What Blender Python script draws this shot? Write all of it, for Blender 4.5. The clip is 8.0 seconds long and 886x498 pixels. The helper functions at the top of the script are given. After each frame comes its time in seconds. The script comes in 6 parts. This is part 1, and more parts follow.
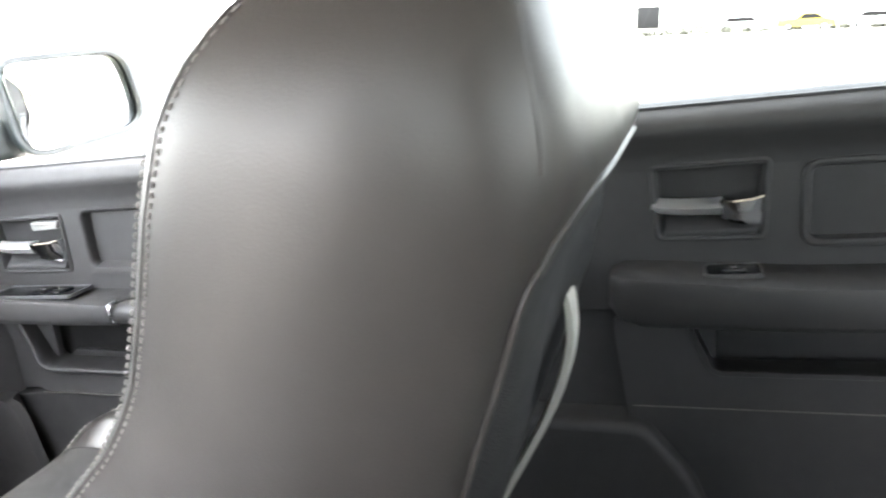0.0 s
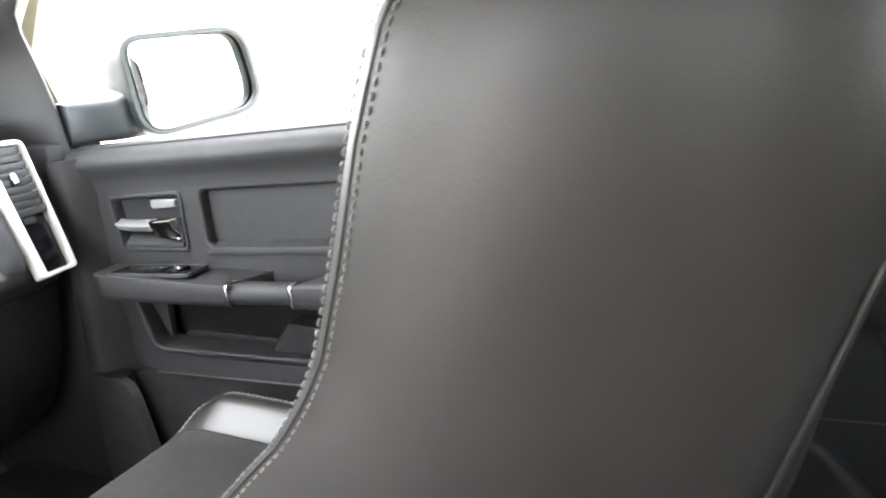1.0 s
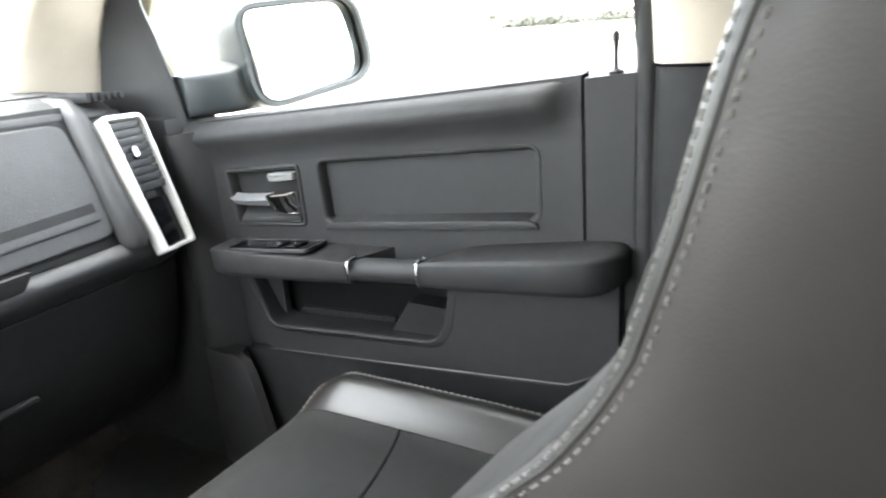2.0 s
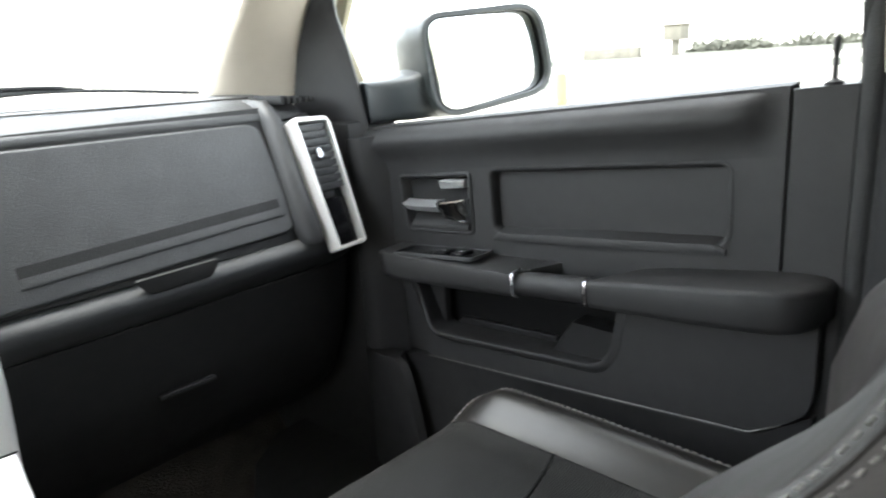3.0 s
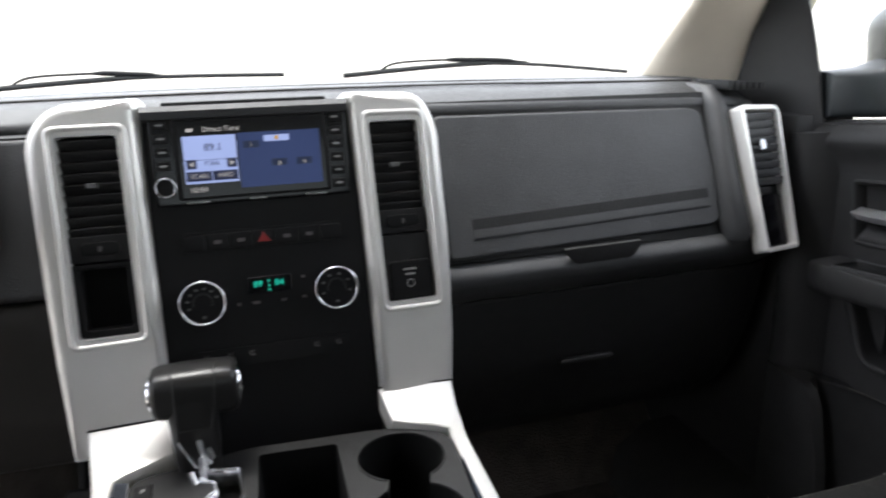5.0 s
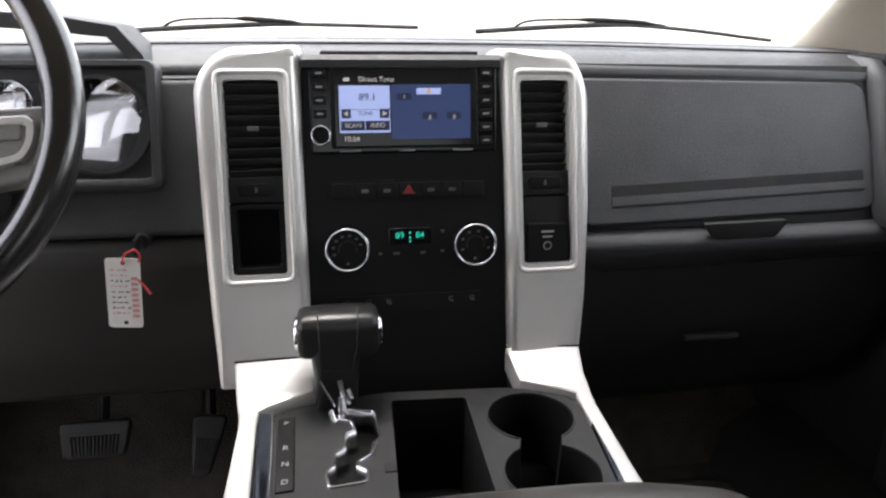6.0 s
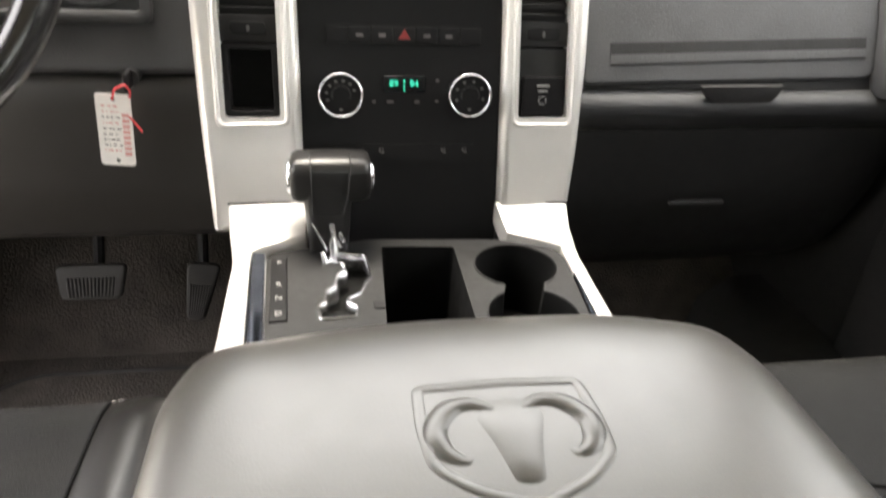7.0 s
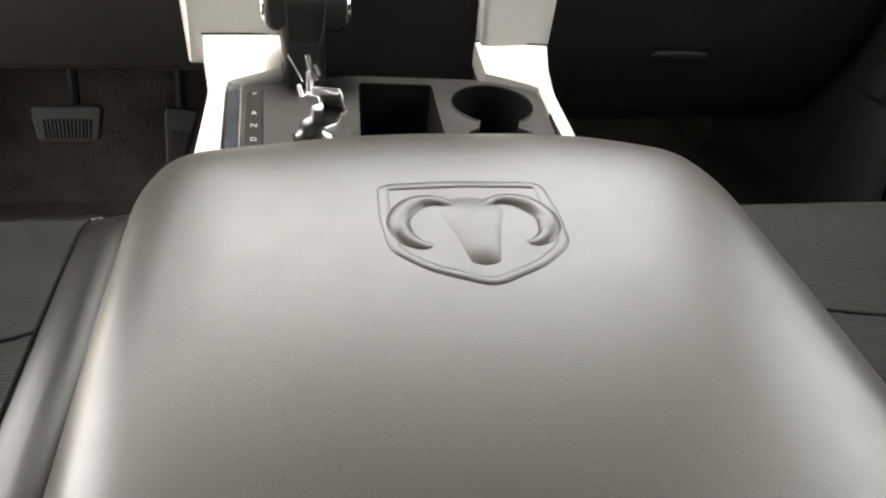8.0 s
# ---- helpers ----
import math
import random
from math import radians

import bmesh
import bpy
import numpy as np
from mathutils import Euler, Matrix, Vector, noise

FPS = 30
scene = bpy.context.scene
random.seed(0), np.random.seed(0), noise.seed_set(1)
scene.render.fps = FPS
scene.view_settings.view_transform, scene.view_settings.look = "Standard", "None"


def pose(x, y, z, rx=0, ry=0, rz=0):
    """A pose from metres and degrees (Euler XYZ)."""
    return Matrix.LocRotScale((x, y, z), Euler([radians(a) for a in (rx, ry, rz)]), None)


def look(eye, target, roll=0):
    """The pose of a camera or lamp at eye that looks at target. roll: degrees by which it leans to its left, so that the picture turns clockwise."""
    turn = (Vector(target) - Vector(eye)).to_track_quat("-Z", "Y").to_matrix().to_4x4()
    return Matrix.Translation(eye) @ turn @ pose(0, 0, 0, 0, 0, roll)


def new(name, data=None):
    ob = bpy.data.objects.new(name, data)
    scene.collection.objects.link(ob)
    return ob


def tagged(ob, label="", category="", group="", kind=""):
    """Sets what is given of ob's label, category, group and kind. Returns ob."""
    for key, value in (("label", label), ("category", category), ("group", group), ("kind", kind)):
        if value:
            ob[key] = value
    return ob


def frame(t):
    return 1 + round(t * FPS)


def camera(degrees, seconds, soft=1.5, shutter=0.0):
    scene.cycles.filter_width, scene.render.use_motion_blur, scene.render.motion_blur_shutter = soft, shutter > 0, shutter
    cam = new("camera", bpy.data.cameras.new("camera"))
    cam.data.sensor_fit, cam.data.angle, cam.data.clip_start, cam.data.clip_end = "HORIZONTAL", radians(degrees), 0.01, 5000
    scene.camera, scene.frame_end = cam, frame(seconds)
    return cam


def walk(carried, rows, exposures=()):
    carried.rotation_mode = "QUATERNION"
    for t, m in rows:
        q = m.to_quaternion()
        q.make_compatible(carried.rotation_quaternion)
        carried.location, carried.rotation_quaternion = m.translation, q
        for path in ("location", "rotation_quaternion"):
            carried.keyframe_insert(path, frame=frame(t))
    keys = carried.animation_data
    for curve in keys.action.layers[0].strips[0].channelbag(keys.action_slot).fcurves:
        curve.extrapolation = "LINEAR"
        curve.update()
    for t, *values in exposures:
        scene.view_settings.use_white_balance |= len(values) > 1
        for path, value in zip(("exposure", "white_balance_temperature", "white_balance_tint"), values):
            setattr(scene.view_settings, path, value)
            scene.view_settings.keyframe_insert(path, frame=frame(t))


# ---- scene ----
cam = camera(65.0, 8.0, soft=2.0, shutter=0.4)
PATH = [
    (0, (0.003, -0.057, 1.13), (1.813, 0.551, 0.535), -2.7),
    (0.5, (0.034, -0.002, 1.112), (1.786, 0.769, 0.531), -3.7),
    (1, (0.038, 0.029, 1.093), (1.766, 0.85, 0.509), -3.2),
    (2.3, (0.069, 0.133, 1.075), (1.614, 1.256, 0.481), -4.7),
    (2.5, (0.076, 0.128, 1.073), (1.562, 1.352, 0.533), -4.2),
    (3, (0.07, 0.146, 1.058), (1.42, 1.52, 0.52), -4.1),
    (3.5, (0.056, 0.168, 1.058), (1.198, 1.715, 0.507), -4.3),
    (4, (0.029, 0.192, 1.062), (1.011, 1.845, 0.509), -4.1),
    (4.5, (0.003, 0.205, 1.065), (0.711, 1.996, 0.525), -4.2),
    (5, (-0.015, 0.211, 1.062), (0.508, 2.065, 0.523), -1.7),
    (5.2, (-0.021, 0.208, 1.067), (0.381, 2.087, 0.515), -2.3),
    (6.3, (-0.101, 0.231, 1.054), (0.183, 2.079, 0.344), 1.3),
    (6.5, (-0.102, 0.224, 1.046), (0.205, 2.047, 0.283), 2.6),
    (7, (-0.091, 0.205, 1.034), (0.226, 1.932, 0.076), 3.4),
    (7.5, (-0.084, 0.17, 1.008), (0.262, 1.781, -0.125), 5.6),
    (8, (-0.081, 0.164, 0.999), (0.262, 1.699, -0.237), 6.0),
]
walk(cam, [(t, look(eye, target, roll)) for t, eye, target, roll in PATH],
     exposures=[(0.0, 5.92, 6600, 13), (0.5, 5.62, 6600, 12), (1.0, 5.25, 6600, 12), (2.5, 4.6, 6500, 8), (3.0, 4.0, 6500, 8), (3.5, 3.55, 6500, 9), (5.0, 3.05, 6500, 13), (6.3, 3.2, 6900, 16), (6.5, 3.7, 7150, 15), (7.0, 4.2, 7400, 13), (8.0, 3.95, 7450, 11)])

# ---- light: a bright overcast day seen from inside the cab ----
world = bpy.data.worlds.new("world")
scene.world = world
world.use_nodes = True
_n, _l = world.node_tree.nodes, world.node_tree.links
_sky = _n.new("ShaderNodeTexSky")
_sky.sky_type = "NISHITA"
_sky.sun_disc = False
_sky.sun_elevation = radians(74)
_sky.sun_rotation = radians(-25)
_sky.air_density, _sky.dust_density, _sky.ozone_density = 1.0, 1.2, 1.0
_hue = _n.new("ShaderNodeHueSaturation")
_hue.inputs["Saturation"].default_value = 0.25
_l.new(_sky.outputs[0], _hue.inputs["Color"])
_l.new(_hue.outputs[0], _n["Background"].inputs["Color"])
_n["Background"].inputs["Strength"].default_value = 0.15
sun = new("sun", bpy.data.lights.new("sun", "SUN"))
sun.data.energy, sun.data.angle, sun.data.color = 0.5, radians(25), (1.0, 0.97, 0.93)
sun.matrix_world = look((-1.15, 2.45, 9.4), (0, 0, 0))


# ---- materials ----
def material(name, color, rough=0.5, metal=0.0, grain=0.0, grain_size=0.0015, tone=0.12, tone_size=0.09,
             wear=0.0, coat=0.0, spec=0.5, ribs=0.0, emit=None):
    m = bpy.data.materials.new(name)
    m.use_nodes = True
    n, l = m.node_tree.nodes, m.node_tree.links
    b = n["Principled BSDF"]
    co = n.new("ShaderNodeTexCoord")
    big = n.new("ShaderNodeTexNoise")
    big.inputs["Scale"].default_value, big.inputs["Detail"].default_value = 1 / tone_size, 6
    l.new(co.outputs["Object"], big.inputs["Vector"])
    ramp = n.new("ShaderNodeMapRange")
    ramp.inputs["From Min"].default_value, ramp.inputs["From Max"].default_value = 0.3, 0.7
    ramp.inputs["To Min"].default_value, ramp.inputs["To Max"].default_value = 1 - tone, 1 + tone
    l.new(big.outputs["Fac"], ramp.inputs["Value"])
    mix = n.new("ShaderNodeVectorMath")
    mix.operation = "SCALE"
    mix.inputs[0].default_value = color[:3]
    l.new(ramp.outputs[0], mix.inputs["Scale"])
    l.new(mix.outputs[0], b.inputs["Base Color"])
    b.inputs["Metallic"].default_value = metal
    b.inputs["Specular IOR Level"].default_value = spec
    b.inputs["Coat Weight"].default_value = coat
    b.inputs["Coat Roughness"].default_value = 0.08
    rr = n.new("ShaderNodeMapRange")
    rr.inputs["From Min"].default_value, rr.inputs["From Max"].default_value = 0.3, 0.7
    rr.inputs["To Min"].default_value, rr.inputs["To Max"].default_value = max(0.02, rough * 0.93 - wear), rough * 1.07 + wear
    fine = n.new("ShaderNodeTexNoise")
    fine.inputs["Scale"].default_value, fine.inputs["Detail"].default_value = 55, 5
    l.new(co.outputs["Object"], fine.inputs["Vector"])
    l.new(fine.outputs["Fac"], rr.inputs["Value"])
    l.new(rr.outputs[0], b.inputs["Roughness"])
    if grain:
        v = n.new("ShaderNodeTexVoronoi")
        v.inputs["Scale"].default_value = 1 / grain_size
        l.new(co.outputs["Object"], v.inputs["Vector"])
        bump = n.new("ShaderNodeBump")
        bump.inputs["Strength"].default_value, bump.inputs["Distance"].default_value = grain, grain_size * 0.5
        l.new(v.outputs["Distance"], bump.inputs["Height"])
        last = bump
        if ribs:
            w = n.new("ShaderNodeTexWave")
            w.inputs["Scale"].default_value = ribs
            w.bands_direction = "Y"
            l.new(co.outputs["Object"], w.inputs["Vector"])
            b2 = n.new("ShaderNodeBump")
            b2.inputs["Strength"].default_value, b2.inputs["Distance"].default_value = 0.5, 0.0015
            l.new(w.outputs["Fac"], b2.inputs["Height"])
            l.new(bump.outputs[0], b2.inputs["Normal"])
            last = b2
        l.new(last.outputs[0], b.inputs["Normal"])
    if emit:
        b.inputs["Emission Color"].default_value = (*emit[:3], 1)
        b.inputs["Emission Strength"].default_value = emit[3]
    return m


DASH = material("dash_plastic", (0.034, 0.0345, 0.036), 0.50, grain=0.45, grain_size=0.0017, tone=0.14, tone_size=0.05)
PANEL = material("door_plastic", (0.021, 0.0206, 0.021), 0.60, spec=0.42, grain=0.3, grain_size=0.0012, tone=0.1)
LOWER = material("lower_plastic", (0.0150, 0.0148, 0.0152), 0.66, spec=0.3, grain=0.35, grain_size=0.0014)
KNEE = material("knee_plastic", (0.021, 0.0195, 0.018), 0.46, grain=0.2, grain_size=0.0014)
BLACK = material("piano_black", (0.0115, 0.0112, 0.0118), 0.40, tone=0.05, spec=0.12)
GLOSS = material("gloss_black", (0.005, 0.005, 0.006), 0.14, spec=0.3)
# near-black for joints and dial faces; in wells and pockets it paints in shade
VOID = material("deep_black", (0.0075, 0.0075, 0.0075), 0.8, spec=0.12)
SILVER = material("satin_silver", (0.72, 0.705, 0.68), 0.37, metal=0.4, spec=0.4, tone=0.05, grain=0.06, grain_size=0.0007)
CHROME = material("chrome", (0.83, 0.84, 0.86), 0.09, metal=1.0, tone=0.03)
TRAY = material("tray_plastic", (0.016, 0.016, 0.016), 0.5, spec=0.35, grain=0.3, grain_size=0.0012)
SATIN = material("satin_chrome", (0.74, 0.74, 0.75), 0.36, metal=0.85, tone=0.05)
BRIGHT = material("bright_trim", (0.86, 0.86, 0.87), 0.2, metal=1.0, tone=0.04)
SMOKE = material("smoked_chrome", (0.22, 0.25, 0.32), 0.14, metal=1.0, tone=0.2, tone_size=0.03)
WHEEL = material("polished_leather", (0.014, 0.013, 0.013), 0.20, spec=0.9, grain=0.06, grain_size=0.002, tone=0.2)
SPOKE = material("grey_spoke_plastic", (0.26, 0.25, 0.24), 0.34, spec=0.6, tone=0.08)
GRIP = material("selector_leather", (0.012, 0.0115, 0.0115), 0.36, grain=0.1, grain_size=0.0015, tone=0.15)
PADDLE = material("dark_chrome", (0.40, 0.41, 0.43), 0.16, metal=1.0, tone=0.04)
FADED = material("faded_print", (0.60, 0.30, 0.28), 0.7)
PEDAL = material("worn_pedal_rubber", (0.019, 0.0172, 0.016), 0.6, tone=0.2, tone_size=0.02)
LEATHER = material("black_leather", (0.031, 0.0278, 0.0262), 0.40, spec=0.38, grain=0.08, grain_size=0.0015, tone=0.16)
# same leather as the backrest, darkened for the cushion's shade and a bit glossier
CUSHION = material("shaded_seat_leather", (0.013, 0.0118, 0.011), 0.35, spec=0.5, grain=0.06, grain_size=0.0015, tone=0.14)
INSERT = material("perforated_leather", (0.011, 0.0107, 0.010), 0.48, spec=0.3, grain=0.35, grain_size=0.0016, tone=0.1, ribs=95)
VINYL = material("grey_vinyl", (0.052, 0.047, 0.0395), 0.38, spec=0.9, grain=0.05, grain_size=0.0018, tone=0.05)
THREAD = material("grey_thread", (0.19, 0.18, 0.17), 0.8, tone=0.2, tone_size=0.004)
BELT = material("belt_webbing", (0.33, 0.32, 0.29), 0.7, grain=0.5, grain_size=0.002)
BEIGE = material("beige_trim", (0.56, 0.50, 0.415), 0.7, grain=0.3, grain_size=0.0016, tone=0.06)
CARPET = material("dark_carpet", (0.062, 0.053, 0.046), 0.95, grain=1.0, grain_size=0.004, tone=0.3, tone_size=0.05)
RUBBER = material("black_rubber", (0.018, 0.018, 0.018), 0.75, grain=0.3, grain_size=0.002)
BODY = material("mirror_plastic", (0.020, 0.024, 0.026), 0.5, tone=0.1, grain=0.2)
PAINT = material("body_paint", (0.55, 0.50, 0.36), 0.3, coat=0.6, tone=0.03)
WHITE = material("white_card", (0.72, 0.70, 0.66), 0.7, tone=0.05, tone_size=0.02)
RED = material("red_ink", (0.55, 0.04, 0.05), 0.6)
INK = material("dark_ink", (0.10, 0.09, 0.09), 0.7)
DIM = material("dim_marking", (0.10, 0.10, 0.097), 0.6)
TAB = material("grey_tab", (0.20, 0.20, 0.195), 0.5)
MARK = material("grey_marking", (0.30, 0.30, 0.29), 0.6)
GROUND = material("pale_gravel", (0.36, 0.335, 0.29), 0.95, grain=0.8, grain_size=0.05, tone=0.2, tone_size=3.0)
GRASS = material("dry_grass", (0.052, 0.051, 0.037), 0.95, grain=0.8, grain_size=0.1, tone=0.4, tone_size=1.2)
CONC = material("old_concrete", (0.17, 0.155, 0.125), 0.9, grain=0.4, grain_size=0.05, tone=0.25, tone_size=1.5)
FOL = material("foliage", (0.10, 0.10, 0.078), 0.9, tone=0.4, tone_size=1.0)
SCREEN_DARK = material("screen_navy", (0.02, 0.03, 0.08), 0.25, spec=0.08, emit=(0.085, 0.125, 0.29, 0.038))
SCREEN_LIGHT = material("screen_pale", (0.1, 0.12, 0.2), 0.25, spec=0.08, emit=(0.40, 0.50, 0.86, 0.10))
SCREEN_INK = material("screen_ink", (0.02, 0.02, 0.03), 0.4, spec=0.08, emit=(0.02, 0.03, 0.08, 0.06))
SCREEN_WORD = material("screen_word", (0.1, 0.1, 0.1), 0.4, spec=0.08, emit=(0.62, 0.60, 0.58, 0.085))
SCREEN_TAG = material("screen_tag", (0.015, 0.02, 0.04), 0.3, spec=0.08, emit=(0.05, 0.07, 0.14, 0.035))
AMBER = material("screen_amber", (0.1, 0.06, 0.02), 0.4, spec=0.08, emit=(0.75, 0.45, 0.12, 0.085))
TEAL = material("teal_digits", (0.0, 0.05, 0.04), 0.4, emit=(0.0, 0.75, 0.50, 0.085))
HAZARD = material("red_triangle", (0.24, 0.012, 0.012), 0.4)


def clear_glass(name, tint, gloss):
    m = bpy.data.materials.new(name)
    m.use_nodes = True
    n, l = m.node_tree.nodes, m.node_tree.links
    n.remove(n["Principled BSDF"])
    tr, gl, mx = (n.new("ShaderNodeBsdfTransparent"), n.new("ShaderNodeBsdfGlossy"), n.new("ShaderNodeMixShader"))
    tr.inputs[0].default_value = (*tint, 1)
    gl.inputs["Roughness"].default_value = 0.02
    mx.inputs[0].default_value = gloss
    l.new(tr.outputs[0], mx.inputs[1])
    l.new(gl.outputs[0], mx.inputs[2])
    l.new(mx.outputs[0], n["Material Output"].inputs["Surface"])
    return m


GLASS = clear_glass("window_glass", (0.93, 0.96, 0.94), 0.03)
LENS = clear_glass("gauge_glass", (0.9, 0.9, 0.9), 0.14)
TINT = clear_glass("tinted_glass", (0.28, 0.30, 0.29), 0.03)
# dark tint chosen to weaken the light coming in from behind
REARWIN = clear_glass("rear_glass", (0.28, 0.30, 0.29), 0.03)
SHADE = clear_glass("windscreen_glass", (0.88, 0.91, 0.89), 0.03)
MIRROR = material("mirror_glass", (0.92, 0.94, 0.94), 0.02, metal=1.0, tone=0.0)


# ---- building helpers ----
def thing(name, place, label, category, group="", kind=""):
    e = new(name)
    e.empty_display_size = 0.03
    e.location = place
    bpy.context.view_layer.update()
    return tagged(e, label, category, group, kind)


def part(name, bm, mat, parent=None, label="", smooth=35):
    bmesh.ops.recalc_face_normals(bm, faces=bm.faces)
    me = bpy.data.meshes.new(name)
    bm.to_mesh(me)
    bm.free()
    me.materials.append(mat)
    if smooth and len(me.polygons):
        me.polygons.foreach_set("use_smooth", [True] * len(me.polygons))
        me.set_sharp_from_angle(angle=radians(smooth))
    ob = new(name, me)
    if parent is not None:
        ob.parent = parent
        base = Matrix.Translation(parent.location) if parent.type == "EMPTY" else parent.matrix_basis
        if parent.parent is not None and parent.type == "EMPTY":
            base = Matrix.Translation(parent.location)
        ob.matrix_parent_inverse = base.inverted()
    if label:
        ob["label"] = label
    return ob


def solo(name, bm, mat, label, category, group="", kind="", smooth=35):
    return tagged(part(name, bm, mat, None, "", smooth), label, category, group, kind)


def axes(origin, u, v, n):
    m = Matrix.Identity(4)
    for i, c in enumerate((u, v, n, origin)):
        for r in range(3):
            m[r][i] = c[r]
    return m


def rrect(u0, u1, v0, v1, r, k=5):
    r = min(r, (u1 - u0) / 2 - 1e-5, (v1 - v0) / 2 - 1e-5)
    out = []
    for cu, cv, a in ((u1 - r, v0 + r, -90), (u1 - r, v1 - r, 0), (u0 + r, v1 - r, 90), (u0 + r, v0 + r, 180)):
        for i in range(k + 1):
            w = radians(a + 90 * i / k)
            out.append((cu + r * math.cos(w), cv + r * math.sin(w)))
    return out


def rounded(pts, r, k=5):
    """A polygon with its corners rounded; r is one radius or one for each corner."""
    out, n = [], len(pts)
    rs = r if isinstance(r, (list, tuple)) else [r] * n
    for i in range(n):
        p0, p1, p2 = Vector(pts[i - 1]), Vector(pts[i]), Vector(pts[(i + 1) % n])
        a, b = (p0 - p1), (p2 - p1)
        d = min(rs[i], a.length * 0.45, b.length * 0.45)
        s, e = p1 + a.normalized() * d, p1 + b.normalized() * d
        for j in range(k + 1):
            q = j / k
            out.append(tuple(s * (1 - q) ** 2 + p1 * 2 * q * (1 - q) + e * q * q))
    return out


def circle(cu, cv, r, k=32):
    return [(cu + r * math.cos(2 * math.pi * i / k), cv + r * math.sin(2 * math.pi * i / k)) for i in range(k)]


def loft(bm, rings, cap=True, closed=True, ends=False):
    vs = [[bm.verts.new(p) for p in ring] for ring in rings]
    n = len(vs[0])
    for a, b in zip(vs, vs[1:] + (vs[:1] if ends else [])):
        for i in range(n if closed else n - 1):
            j = (i + 1) % n
            bm.faces.new((a[i], a[j], b[j], b[i]))
    if cap and closed and not ends:
        bm.faces.new(vs[0][::-1])
        bm.faces.new(vs[-1])
    return vs


def inset(pts, d):
    """Moves a polygon's outline inwards by d."""
    n, out = len(pts), []
    area = sum(pts[i - 1][0] * pts[i][1] - pts[i][0] * pts[i - 1][1] for i in range(n))
    s = 1 if area > 0 else -1
    for i in range(n):
        p0, p1, p2 = Vector(pts[i - 1]), Vector(pts[i]), Vector(pts[(i + 1) % n])
        t = (p2 - p0)
        t = t.normalized() if t.length > 1e-9 else Vector((1, 0))
        out.append((p1.x - s * t.y * d, p1.y + s * t.x * d))
    return out


def slab(bm, pts, d0, d1, M, edge=0.002, steps=3):
    """A plate with the outline pts, from depth d0 to d1, its front edge rounded."""
    rings = [[M @ Vector((u, v, d0)) for u, v in pts]]
    for i in range(steps + 1):
        a = radians(90 * i / steps)
        rings.append([M @ Vector((u, v, d1 - edge * (1 - math.sin(a)))) for u, v in inset(pts, edge * (1 - math.cos(a)))])
    if edge >= 0.002:
        rings.append([M @ Vector((u, v, d1)) for u, v in inset(pts, edge + 0.0012)])
    loft(bm, rings)


def rim(bm, outer, inner, d0, d1, M, edge=0.002, d_in=None):
    """A frame between two outlines with the same number of points."""
    prof = [(0, d0), (0, d1 - edge), (0.06, d1 - edge * 0.3), (0.16, d1), (0.84, d1), (0.94, d1 - edge * 0.3), (1, d1 - edge), (1, d0 if d_in is None else d_in)]
    rings = [[M @ Vector((o[0] + (i[0] - o[0]) * s, o[1] + (i[1] - o[1]) * s, d)) for o, i in zip(outer, inner)] for s, d in prof]
    loft(bm, rings, cap=False, ends=d_in is None)


def plate(bm, outer, holes, d0, d1, M):
    """A flat plate with holes right through."""
    edges, rings = [], []
    for loop in [outer] + holes:
        vs = [bm.verts.new(M @ Vector((u, v, d1))) for u, v in loop]
        rings.append((vs, loop))
        edges += [bm.edges.new((vs[i - 1], vs[i])) for i in range(len(vs))]
    bmesh.ops.triangle_fill(bm, use_beauty=True, use_dissolve=False, edges=edges)
    for vs, loop in rings:
        low = [bm.verts.new(M @ Vector((u, v, d0))) for u, v in loop]
        for i in range(len(vs)):
            bm.faces.new((vs[i - 1], vs[i], low[i], low[i - 1]))


def tube(bm, path, r, k=10, closed=False, flat=1.0):
    path = [Vector(p) for p in path]
    n = len(path)
    rings, up = [], None
    for i, p in enumerate(path):
        a = path[(i - 1) % n] if (closed or i) else p
        b = path[(i + 1) % n] if (closed or i < n - 1) else p
        t = (b - a).normalized()
        if up is None:
            up = t.orthogonal().normalized()
        side = t.cross(up).normalized()
        up = side.cross(t).normalized()
        rad = r[i] if isinstance(r, (list, tuple)) else r
        rings.append([p + rad * (math.cos(2 * math.pi * j / k) * up + flat * math.sin(2 * math.pi * j / k) * side) for j in range(k)])
    loft(bm, rings, cap=not closed, ends=closed)


def box(bm, x0, x1, y0, y1, z0, z1, bevel=0.0, M=None, seg=2):
    m = Matrix.Translation(((x0 + x1) / 2, (y0 + y1) / 2, (z0 + z1) / 2)) @ Matrix.Diagonal((x1 - x0, y1 - y0, z1 - z0, 1))
    got = bmesh.ops.create_cube(bm, size=1, matrix=(M or Matrix.Identity(4)) @ m)
    if bevel:
        es = {e for v in got["verts"] for e in v.link_edges}
        bmesh.ops.bevel(bm, geom=list(es), offset=bevel, segments=seg, affect="EDGES", profile=0.5)


def smooth_path(pts, k=6):
    """Points on a smooth line through pts."""
    P = [Vector(p) for p in pts]
    out = []
    for i in range(len(P) - 1):
        a, b, c, d = P[max(i - 1, 0)], P[i], P[i + 1], P[min(i + 2, len(P) - 1)]
        for j in range(k):
            t = j / k
            out.append(0.5 * ((2 * b) + (c - a) * t + (2 * a - 5 * b + 4 * c - d) * t * t + (3 * b - a - 3 * c + d) * t ** 3))
    return out + [P[-1]]


def curve_at(table, s):
    """Smooth reading of a table of (s, value)."""
    xs = [a for a, _ in table]
    ys = [b for _, b in table]
    return float(np.interp(s, xs, ys))


